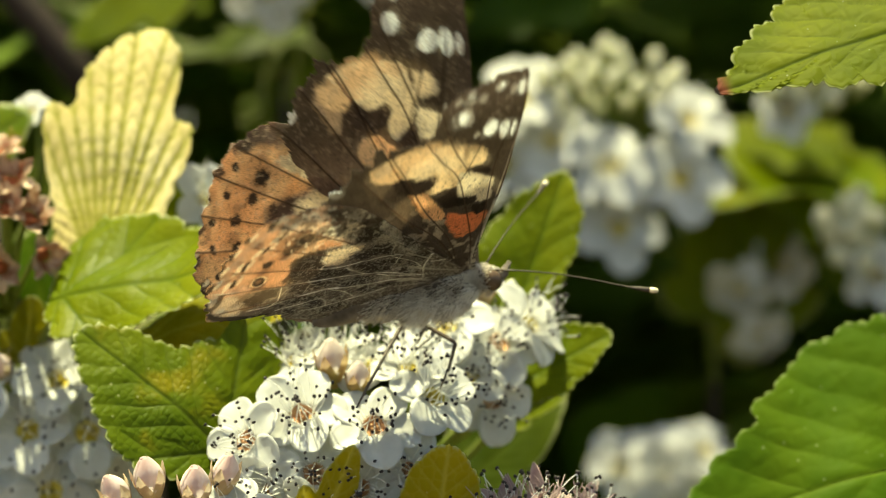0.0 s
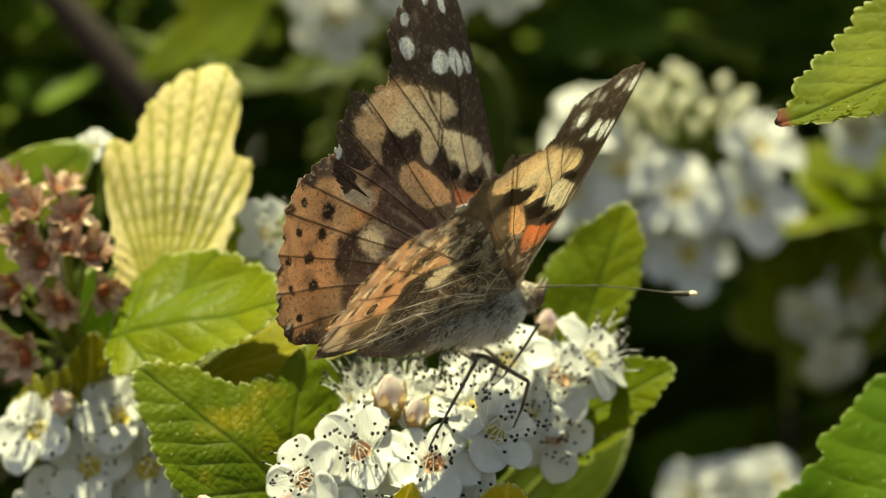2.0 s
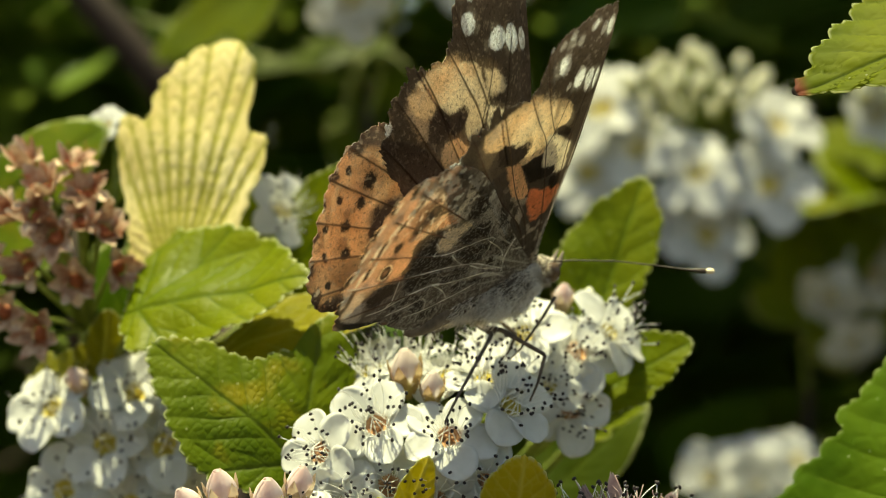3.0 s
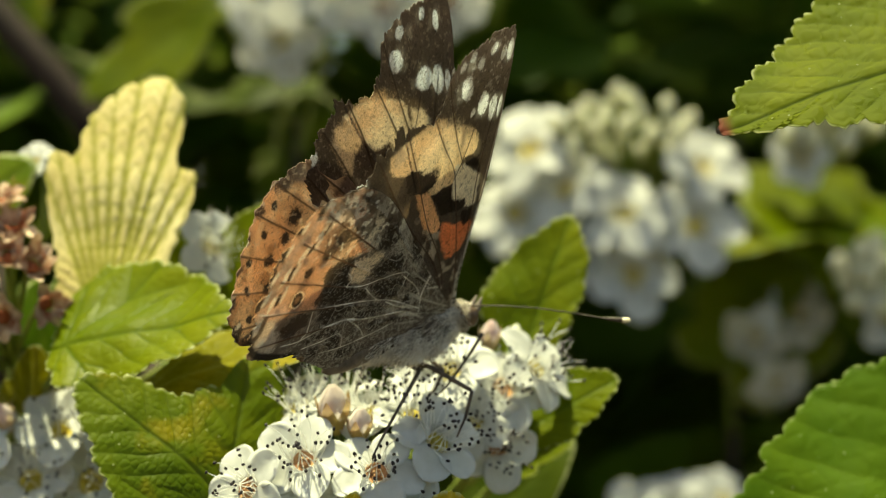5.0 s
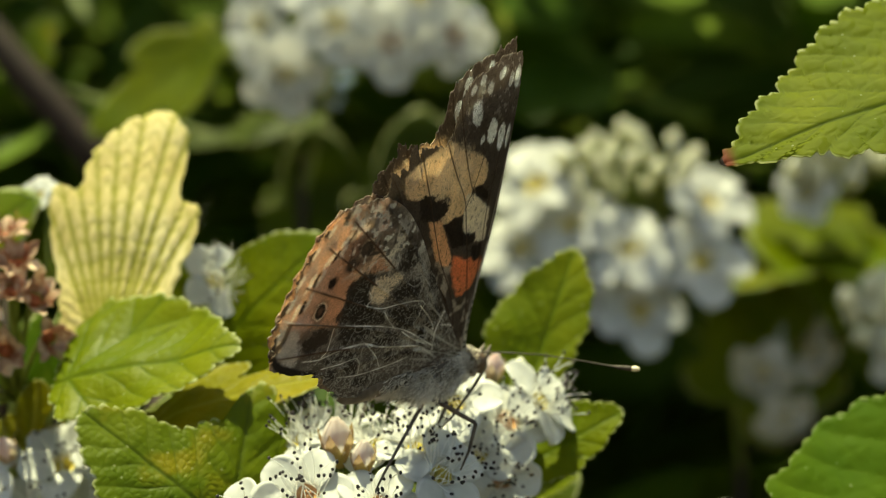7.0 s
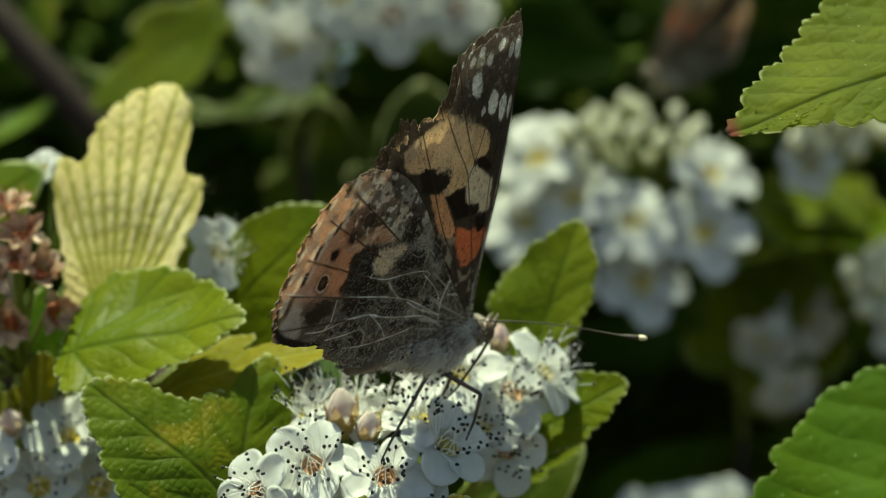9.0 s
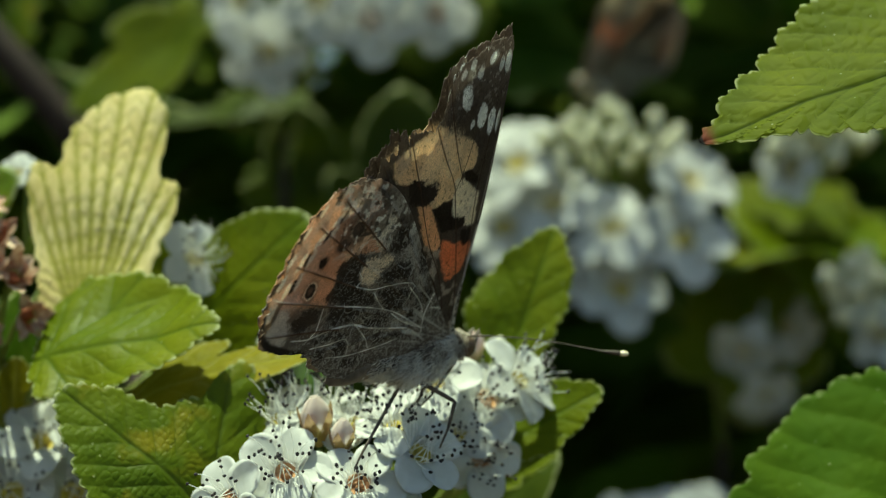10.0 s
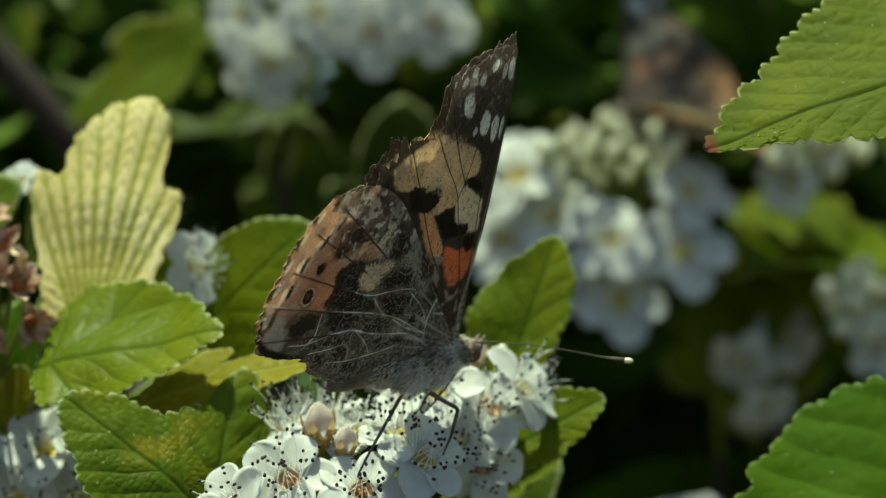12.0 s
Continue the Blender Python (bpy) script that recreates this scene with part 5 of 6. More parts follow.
def hind_upper(u, v):
    u, v = drift(u, v, ((-22.7, 15.5, -0.32, 0.09), (-24.1, 13.9, -0.57, 0.27), (-26.5, 12.2, -0.69, 0.24), (-26.9, 9.6, -0.86, 0.32)))
    c = Canvas(u, v, (0.155, 0.092, 0.062), 7)
    r = np.hypot(u + 6, v - 3)
    c.patch([(-15.4, 15.5), (-16.9, 13.4), (-18.6, 12.5), (-21.4, 12.2), (-22.8, 10.3), (-22.3, 8.6), (-23.7, 6.8), (-25.9, 6.1), (-28.1, 5.4), (-32.4, 4.9), (-34.0, 8.4), (-32, 15.2), (-27.7, 20.6), (-21.3, 18.6)], (0.62, 0.33, 0.105), 0.3, 0.5)
    c.paint(0.7 * smoothstep(21.0, 19.0, r) * smoothstep(17, 18, r), (0.66, 0.41, 0.16))
    c.patch([(-21.8, 12.3), (-18.6, 12.5), (-20.1, 10.5), (-21.7, 8.7), (-22.9, 10.2)], (0.085, 0.050, 0.035), 0.35, 0.4)
    c.patch([(-19.3, 17.2), (-17.3, 16.4), (-16.4, 14.9), (-17.3, 13.6), (-18.6, 14.9), (-20.3, 16.2)], CREAM, 0.35, 0.5)
    c.patch([(-19.4, 11.8), (-17.0, 12.3), (-15.4, 11.6), (-16.5, 10.0), (-17.6, 8.9), (-19.2, 10.3)], (0.66, 0.53, 0.30), 0.35, 0.5)
    c.paint(smoothstep(18.2, 19.2, v + 0.7 * c.rag) * (u > -25), (0.10, 0.065, 0.047))
    for cu, cv, a, b in SPOTS:
        c.oval(cu, cv, a * 1.08, b * 1.08, 0, SOOT, 0.5, 0.32)
    for cu, cv, a, b in ((-25.0, 17.2, 0.42, 0.5), (-26.3, 14.7, 0.45, 0.45), (-28.3, 12.5, 0.40, 0.42), (-28.7, 9.8, 0.36, 0.6), (-28.6, 7.0, 0.4, 0.4)):
        c.oval(cu, cv, a, b, 20, SOOT, 0.35, 0.22)
    for k, (cu, cv) in enumerate(((-23.8, 19.2), (-27.0, 17.4), (-28.9, 14.9), (-30.3, 12.2), (-31.2, 9.2), (-30.6, 6.2))):
        c.oval(cu, cv, 1.05, 0.7, -50 + 22 * k, (0.045, 0.028, 0.02), 0.5, 0.25)
        c.oval(cu + 0.35, cv + 0.6, 0.22, 0.5, 30 + 18 * k, (0.62, 0.52, 0.36), 0.3, 0.2, 0.8)
    c.oval(-28.6, 5.0, 1.6, 0.7, -15, (0.07, 0.045, 0.034), 0.6, 0.3)
    c.line(HIND[5:14], 0.42, (0.06, 0.038, 0.027), 0.75)
    c.line(HIND[6:13], 0.12, (0.52, 0.44, 0.33), 0.7)
    c.paint(0.7 * smoothstep(6.5, 3.6, v + 0.8 * c.rag) * (u > -27), (0.13, 0.085, 0.062))
    # long silky hair near the body
    way = np.arctan2(v + 4.0, 2.0 - u)
    hair = vnoise(way * 45.0, np.hypot(u, v) * 0.20, 21)
    c.paint(0.6 * smoothstep(0.1, 0.5, hair) * smoothstep(18, 11, r), (0.40, 0.31, 0.24))
    c.paint(0.7 * smoothstep(0.35, 0.6, hair) * smoothstep(6, 3, v) * smoothstep(22, 16, r), (0.62, 0.57, 0.54))
    c.dust(0.45 + 0 * u, (0.42, 0.31, 0.19), 0.18, 3.2)
    c.dust(0.6 + 0 * u, (0.030, 0.018, 0.012), 0.12, 4.5)
    for p in HIND_VEINS:
        c.line(p, 0.10, (0.055, 0.032, 0.018), 0.85)
    return c


def hind_under(u, v):
    u, v = drift(u, v, ((-21.8, 15.9, 0.20, -0.20), (-23.7, 14.7, -0.04, 0.01), (-26.0, 13.3, -0.12, -0.02), (-26.8, 10.6, -0.18, 0.13)))
    c = Canvas(u, v, (0.115, 0.092, 0.070), 9)
    r = np.hypot(u + 5, v - 2)
    grain = vnoise(u * 5.5, v * 5.5, 33) + 0.6 * vnoise(u * 11.0, v * 11.0, 34)
    mott = vnoise(u * 0.6, v * 0.6, 31) + 0.5 * vnoise(u * 1.7, v * 1.7, 32)
    c.paint(0.8 * smoothstep(0.05, 0.45, mott), (0.21, 0.175, 0.135))
    # warm field towards the margin, pinker outside
    c.patch([(-33.0, 11.0), (-31.8, 10.7), (-28.6, 9.4), (-23.8, 8.3), (-23.2, 10.1), (-23.2, 12.3), (-21.3, 13.2), (-19.2, 12.8), (-16.6, 13.4), (-17.8, 15.8), (-21.0, 20.4), (-26.0, 22.0), (-33.0, 17.0)], (0.58, 0.30, 0.140), 0.3, 0.5)
    rim = np.hypot(u + 12, v - 5.5)
    c.paint(0.75 * smoothstep(15.2, 17.6, rim + 0.8 * c.rag) * smoothstep(7.5, 9.5, v), (0.60, 0.37, 0.22))
    c.oval(-21.0, 14.4, 2.4, 1.0, 40, (0.68, 0.49, 0.29), 0.6, 0.4, 0.7)
    c.oval(-29.2, 9.9, 1.8, 0.9, -15, (0.60, 0.40, 0.31), 0.6, 0.4, 0.8)
    # pale fields
    c.patch([(-24.3, 19.6), (-21.8, 20.1), (-19.7, 18.8), (-20.0, 17.0), (-22.8, 17.8), (-24.4, 18.7)], (0.66, 0.60, 0.52), 0.4, 1.4, 0.85)
    c.patch([(-20.2, 17.0), (-17.6, 16.4), (-15.9, 15.2), (-15.7, 13.7), (-17.0, 13.1), (-19.0, 14.4)], (0.66, 0.57, 0.43), 0.35, 0.8)
    c.patch([(-19.5, 12.3), (-17.4, 12.4), (-15.4, 11.7), (-16.7, 10.2), (-17.6, 9.0), (-19.6, 10.2)], (0.72, 0.57, 0.37), 0.25, 0.6)
    c.oval(-12.6, 12.6, 1.0, 2.6, 15, (0.40, 0.36, 0.31), 0.9, 0.5, 0.8)
    c.oval(-9.6, 9.0, 0.9, 1.6, 15, (0.36, 0.33, 0.29), 0.9, 0.5, 0.7)
    c.oval(-16.8, 17.6, 2.6, 1.2, 20, (0.42, 0.37, 0.31), 0.9, 0.5, 0.75)
    # dark cells between the pale ribs
    for q in ([(-23.2, 12.3), (-21.3, 13.2), (-19.2, 12.8), (-19.7, 11.3), (-19.5, 9.7), (-16.4, 7.5), (-16.5, 6.8), (-23.5, 8.5), (-23.2, 10.1)],
              [(-16.0, 8.2), (-11.5, 7.9), (-10.5, 6.5), (-12.1, 5.1), (-14.4, 6.1)], [(-16.1, 14.8), (-14.5, 15.3), (-12.8, 12.4), (-16.1, 12.7)],
              [(-14.1, 11.2), (-12.2, 10.5), (-11.6, 8.9), (-15.8, 9.2), (-15.7, 10.3)], [(-10.9, 12.0), (-8.3, 10.6), (-8.3, 9.4), (-10.4, 8.9)],
              [(-8.7, 6.4), (-7.2, 6.7), (-7.1, 5.1)], [(-28.2, 7.3), (-26.0, 8.5), (-24.4, 8.1), (-24.4, 6.7), (-26.8, 5.9)],
              [(-24.4, 5.3), (-21.0, 5.1), (-19.6, 4.1), (-22.3, 4.1), (-24.3, 4.3)], [(-21.5, 3.3), (-19.8, 3.5), (-18.9, 2.1), (-20.7, 1.9)],
              [(-19.0, 1.3), (-16.5, 1.0), (-17.0, 0.0), (-18.7, 0.5)], [(-17.5, 6.3), (-13.2, 4.9), (-13.6, 3.8), (-17.4, 4.9)],
              [(-23.0, 7.9), (-18.2, 6.9), (-18.4, 5.6), (-22.6, 5.9)], [(-14.6, 3.0), (-10.0, 2.2), (-11.0, 1.9), (-14.6, 2.0)],
              [(-24.4, 3.2), (-22.5, 3.2), (-22.2, 2.4), (-23.6, 2.2)], [(-9.4, 5.2), (-8.0, 3.8), (-8.6, 2.8), (-10.4, 4.0)]):
        c.patch(q, (0.030, 0.022, 0.016), 0.22, 0.55, 0.93)
    for k, (cu, cv, a, b) in enumerate(EYES):
        big = k in (0, 3)
        c.oval(cu, cv, a * (2.0 if big else 1.5), b * (1.9 if big else 1.5), 0, (0.20, 0.11, 0.065), 0.3, 0.2, 0.8)
        if big:
            c.oval(cu, cv, a * 1.6, b * 1.5, 0, (0.80, 0.62, 0.40), 0.18, 0.10)
            c.oval(cu, cv, a * 1.28, b * 1.22, 0, (0.030, 0.020, 0.015), 0.2, 0.10)
            c.oval(cu - 0.05, cv, a * 0.5, b * 0.55, 0, (0.15, 0.085, 0.05), 0.3, 0.3, 0.8)
        else:
            c.oval(cu, cv, a * 1.05, b * 1.05, 0, (0.022, 0.015, 0.012), 0.25, 0.12)
    # dark and pale dashes along the margin, one pair between every two veins
    for k, (cu, cv, t) in enumerate(((-26.2, 16.2, 50), (-28.3, 14.1, 60), (-29.4, 11.6, 70), (-24.6, 17.8, 45))):
        c.oval(cu, cv, 0.85, 0.36, t, (0.024, 0.017, 0.013), 0.5, 0.25)
        c.oval(cu - 0.75, cv - 0.2, 1.05, 0.28, t, (0.80, 0.72, 0.58), 0.6, 0.25)
        c.oval(cu + 0.60, cv + 0.2, 0.95, 0.24, t, (0.76, 0.66, 0.52), 0.6, 0.25, 0.9)
    c.line(NEAR_HIND[5:12], 0.30, (0.040, 0.030, 0.023), 0.9)
    for k, (cu, cv) in enumerate(((-28.2, 18.9), (-29.8, 16.9), (-31.0, 14.2), (-31.8, 11.9), (-25.6, 20.4))):
        c.oval(cu, cv, 0.95, 0.62, 60, (0.026, 0.020, 0.016), 0.6, 0.25)
        c.oval(cu + 0.55, cv + 0.15, 0.85, 0.26, 60, (0.78, 0.70, 0.57), 0.5, 0.25, 0.9)
    # grey corner behind, with a dark rim
    c.patch([(-32.0, 10.0), (-30.9, 9.8), (-31.2, 8.4), (-32.3, 8.6)], (0.44, 0.40, 0.36), 0.3, 0.6)
    c.patch([(-31.0, 9.2), (-29.2, 9.0), (-28.5, 7.0), (-28.4, 5.4), (-30.3, 5.6), (-31.6, 6.9)], (0.47, 0.42, 0.37), 0.35, 0.6)
    c.line([(-32.9, 11.3), (-32.5, 9.2), (-32.2, 7.2), (-30.9, 5.6), (-28.1, 4.3), (-25.5, 3.4)], 0.42, (0.020, 0.016, 0.014))
    c.line([(-30.6, 9.9), (-31.1, 8.3), (-32.2, 7.3)], 0.34, (0.026, 0.020, 0.017), 0.9)
    # worn scales over the dark folds
    inner = smoothstep(21, 17.5, r)
    c.paint(0.45 * inner * smoothstep(0.35, 0.8, grain), (0.44, 0.40, 0.34))
    c.paint(0.55 * inner * smoothstep(-0.35, -0.85, grain), (0.014, 0.011, 0.009))
    low = smoothstep(7.0, 4.5, v) * smoothstep(-28, -26, u)
    c.dust(0.55 * low, (0.46, 0.43, 0.38), 0.42, 4.2)
    bend_u, bend_v = u + 0.9 * vnoise(u * 0.7, v * 0.7, 47), v + 0.9 * vnoise(u * 0.7, v * 0.7, 48)
    mesh_lines = cells(bend_u * 0.42, bend_v * 0.62, 49)
    part_worn = smoothstep(-0.25, 0.25, vnoise(u * 0.8, v * 0.8, 50))
    c.paint(0.45 * smoothstep(0.10, 0.02, mesh_lines) * part_worn * inner, (0.55, 0.51, 0.45))
    worn = smoothstep(12.5, 15.0, v) * smoothstep(-27, -23, u)
    c.paint(0.75 * worn * smoothstep(-0.05, 0.35, vnoise(u * 0.7, v * 0.7, 61) + 0.5 * vnoise(u * 1.8, v * 1.8, 62)), (0.085, 0.062, 0.045))
    c.dust(0.8 * worn, (0.74, 0.70, 0.62), 0.30, 1.5)
    c.dust(0.8 * worn, (0.035, 0.027, 0.020), 0.28, 1.9)
    # pale hair-fine ribs
    pale = (0.86, 0.82, 0.74)
    ribs = ([(-31.8, 10.7), (-28.6, 9.6), (-23.9, 8.3), (-20.0, 7.4), (-15.9, 6.3), (-12.1, 4.9), (-7.2, 2.1)], [(-22.1, 10.4), (-19.8, 9.5), (-17.1, 8.6), (-14.1, 8.5), (-11.4, 8.2), (-10.3, 7.5)],
            [(-6.4, 6.4), (-6.9, 5.1), (-7.3, 3.7), (-7.1, 1.7)], [(-11.2, 7.6), (-8.8, 5.5), (-7.7, 4.0)], [(-24.4, 3.8), (-21.8, 3.7), (-19.6, 3.8), (-18.7, 2.9), (-18.5, 1.8)],
            [(-21.7, 2.2), (-18.3, 1.6), (-14.9, 1.5), (-11.1, 1.7)], [(-21.9, 5.4), (-18.9, 5.2), (-16.2, 4.2), (-13.4, 3.5), (-9.6, 2.6), (-6.3, 0.6)], [(-18.5, 5.1), (-16.3, 3.2), (-15.2, 1.7)],
            [(-13.0, 5.1), (-10.8, 3.7), (-8.2, 2.5)], [(-16.7, 8.1), (-15.7, 7.0), (-14.5, 5.9)], [(-5.3, 8.5), (-5.4, 7.4), (-4.4, 5.8), (-3.0, 4.3)], [(-10.6, 7.6), (-11.0, 6.3), (-11.4, 5.5)],
            [(-6.6, 4.3), (-4.2, 3.7)], [(-19.9, 11.1), (-19.2, 10.1), (-19.8, 9.5)], [(-25.5, 4.6), (-24.2, 5.8), (-23.9, 8.0)], [(-27.6, 5.4), (-25.0, 5.0), (-21.9, 5.4)])
    for k, q in enumerate(ribs):
        broken = 0.45 + 0.55 * smoothstep(-0.3, 0.3, vnoise(u * 0.9, v * 0.9, 70 + k))
        keep = c.col.copy()
        c.line(q, 0.10 if k in (2, 6) else 0.07, pale, 0.95 if k < 9 else 0.8)
        c.col = keep + (c.col - keep) * broken[:, None]
    # pale hairs fanning from the root
    way = np.arctan2(v + 1.5, 1.0 - u)
    hair = vnoise(way * 40.0, r * 0.25, 51)
    c.paint(0.6 * smoothstep(0.25, 0.6, hair) * smoothstep(9.0, 4.0, r), (0.62, 0.58, 0.50))
    for p in HIND_VEINS[:5]:
        c.line(p[:2], 0.10, (0.075, 0.040, 0.022), 0.9)
    c.col *= 1.12
    return c


def wing_mesh(name, outline, centre, under, upper, near, veins, seed, torn, steps=24, rings=210):
    """A thin wing in the x z plane (x forwards, z away from the body). near: its under side looks to -y."""
    edge = spline(outline, steps)
    arc = np.r_[0, np.cumsum(np.hypot(*np.diff(edge, axis=0).T))]
    outer = smoothstep(0.30, 0.36, arc / arc[-1]) * smoothstep(0.80, 0.72, arc / arc[-1])
    ends = np.array([p[0] for p in veins])
    near_end = np.min(np.hypot(edge[:, :1] - ends[None, :, 0], edge[:, 1:] - ends[None, :, 1]), axis=1)
    # membrane is lost between the veins, whose ends stand out
    rag = 0.30 * vnoise(arc * 1.1, arc * 0, seed) + (0.10 + 0.22 * torn) * vnoise(arc * 2.9, arc * 0, seed + 1) + (0.06 + 0.20 * torn) * vnoise(arc * 6.5, arc * 0, seed + 9)
    rag += torn * (0.9 * np.exp(-(near_end / 0.5) ** 2) - 0.25 - 0.5 * smoothstep(0.0, 0.5, vnoise(arc * 0.55, arc * 0, seed + 2)))
    away = edge - centre
    away = away / np.linalg.norm(away, axis=1)[:, None]
    edge = edge + away * (rag * outer)[:, None]
    k = np.linspace(0.0, 1, rings)[:, None, None] ** 0.8
    uv = (np.array(centre) + k * (edge - centre)[None]).reshape(-1, 2)
    u, v = uv.T
    na = len(edge)
    camber = 0.10 * vnoise(u * 0.25, v * 0.25, seed + 4)
    lift = np.zeros(len(u))
    cu, cd = under(u, v), upper(u, v)
    for p in veins:
        pts = spline(p, 4)
        d = np.full(len(u), 1e9)
        for (x0, y0), (x1, y1) in zip(pts[:-1], pts[1:]):
            dx, dy = x1 - x0, y1 - y0
            q = np.clip(((u - x0) * dx + (v - y0) * dy) / (dx * dx + dy * dy + 1e-9), 0, 1)
            d = np.minimum(d, np.hypot(u - x0 - q * dx, v - y0 - q * dy))
        lift = np.maximum(lift, np.exp(-(d / 0.22) ** 2))
    thin = 0.05
    # into the hinge's coordinates: a slight forward shear
    u, v = 0.897 * u + 0.130 * v + 0.05, -0.012 * u + 0.989 * v + 0.34
    front = np.stack([u, camber - thin - 0.08 * lift, v], -1)      # looks to -y
    rear = np.stack([u, camber + thin + 0.08 * lift, v], -1)
    col = np.vstack([cu.col, cd.col] if near else [cd.col, cu.col])
    n = len(u)

    def sheet(first, step):
        rows_at = np.unique(np.r_[np.arange(0, rings, step), rings - 1])
        a, b = rows_at[:-1, None] * na + first, rows_at[1:, None] * na + first
        j = np.arange(na - 1)[None]
        return np.stack([a + j, b + j, b + j + 1, a + j + 1], -1).reshape(-1, 4)

    f, g = sheet(0, 1), sheet(n, 5)
    rim = (rings - 1) * na + np.arange(na - 1)
    faces = np.vstack([f, g[:, ::-1], np.stack([rim, rim + n, rim + n + 1, rim + 1], -1)])
    worn = 1 + 0.14 * vnoise(uv[:, 0] * 0.9, uv[:, 1] * 0.9, seed + 6) + 0.10 * vnoise(uv[:, 0] * 3.1, uv[:, 1] * 3.1, seed + 7) + 0.10 * vnoise(uv[:, 0] * 7.3, uv[:, 1] * 7.3, seed + 8)
    col = col * np.r_[worn, worn][:, None] * (0.96, 1.0, 1.0)
    col[:, 2] += 0.26 * np.clip(col[:, 1] - col[:, 2], 0, 1)      # blue raised in warm colours to offset the yellow sun
    return grid_mesh(name, np.vstack([front, rear]), faces, WING, np.clip(col, 0.005, 0.9))


# the body's poses: seconds, place of the wing hinge (mm), heading, rise and roll (degrees)
BODY_ROWS = [
    (0, -1.2, -5.14, 19.01, 12.39, 16.23, 4.82),
    (0.2, -2.08, -4.85, 20.53, 18.02, 21.09, -3.86),
    (0.4, -0.63, -3.25, 20.83, 29.78, 19.1, -2.56),
    (1, -2.76, -1.37, 20.54, 37.73, 21.07, -1.14),
    (1.5, -3.04, -0.26, 20.32, 39.08, 20.67, -0.04),
    (2, -3.02, 0.16, 20.47, 37.83, 18.95, 2.26),
    (2.5, -2.9, 0.21, 20.36, 38.6, 20.62, 6.15),
    (3, -2.99, 0.27, 20.38, 39.4, 20.88, 9.74),
    (5, -3.9, 0.51, 19.63, 40.18, 18.78, 9.98),
    (5.5, -3.28, 0.86, 18.66, 45.15, 12.76, 12.15),
    (6, -2.97, 1.31, 19.15, 44.97, 13.71, 14),
    (6.5, -3.3, 1.14, 18.4, 45.24, 12.88, 12),
    (7, -3.27, 1.08, 18.26, 45.79, 12.61, 10.74),
    (9, -3, 1.12, 18.47, 44.09, 13.33, 11.44),
    (9.5, -3.08, 1.12, 18.49, 45.03, 13.86, 11.15),
    (10, -2.31, 1.04, 17.73, 45.52, 12.04, 10.6),
    (10.5, -2.56, 1.1, 18.07, 43.75, 12.66, 10.97),
    (11, -2.13, 1.14, 17.73, 43.03, 12.08, 10.22),
    (11.5, -2.12, 1.16, 17.77, 42.7, 12.21, 8.8),
    (12, -2.15, 1.15, 17.85, 42.79, 12.24, 7.5),
]
# each wing's lean from the upright plane and its sweep (degrees) at those times
NEAR_FORE_ROWS = [(51.4, -3.4), (81.5, -1.4), (72.4, 1.3), (55, -0.7), (48.2, -1.1), (46.8, -1.7), (35, -0.8), (30.3, -0.5), (22.9, -0.4), (19.5, 1.3), (16.4, 2.4), (15.2, 2.1), (14.7, 2.2), (14.6, 2.9), (14.8, 3.2), (15.5, 2.9), (15.2, 2.9), (16.7, 2.7), (18, 2.6), (19.6, 2.5)]
FAR_FORE_ROWS = [(-15.8, -1.4), (27.3, -0.5), (22.1, 3), (11.7, 0), (3.1, 0.6), (0.6, 2.5), (-5, 0.4), (-6.4, 0.5), (-4.6, -0.7), (-4.7, 0.6), (-8.3, 1.3), (-13.2, 1.7), (-12.7, 1.8), (-13.6, 2.5), (-13.8, 2.8), (-14.5, 2.5), (-14.2, 2.5), (-15.7, 2.3), (-17, 2.2), (-18.6, 2.1)]
NEAR_HIND_ROWS = [(53, 0.6), (77.5, -0.1), (73.3, 1.6), (55.9, 2.9), (49.1, 2.2), (48.6, 1.7), (35.9, 0.6), (31.2, 0.3), (23.8, 0.7), (20.4, 0.9), (17.3, 1.6), (16.1, 1), (15.6, 0.9), (15.5, 0.7), (15.7, 0.6), (16.4, 0.4), (16.1, 0.5), (17.6, 0.3), (18.9, 0.2), (20.5, 0.2)]
FAR_HIND_ROWS = [(-8.4, 2.4), (28.2, 6), (23, 6.8), (12.6, 3.7), (4, 2.5), (1.5, 3.6), (-2.2, 0.4), (-3.5, -0.1), (-3.7, 0), (-3.8, 0), (-7.3, 0), (-13.7, 0.4), (-13.2, 0.3), (-14.1, 0.1), (-14.3, 0), (-15, -0.2), (-14.7, -0.1), (-16.2, -0.3), (-17.5, -0.4), (-19.1, -0.4)]


def body_pose(x, y, z, heading, rise, roll):
    """x forwards along the body, z up through the back, y to the far side."""
    a, e, r = radians(heading), radians(rise), radians(roll)
    h = Vector((math.cos(e) * math.cos(a), math.cos(e) * math.sin(a), math.sin(e)))
    s = Vector((-math.sin(a), math.cos(a), 0))
    n = h.cross(s)
    up = n * math.cos(r) - s * math.sin(r)
    m = Matrix((h, up.cross(h), up)).transposed().to_4x4()
    m.translation = Vector((x, y, z)) * MM
    return m


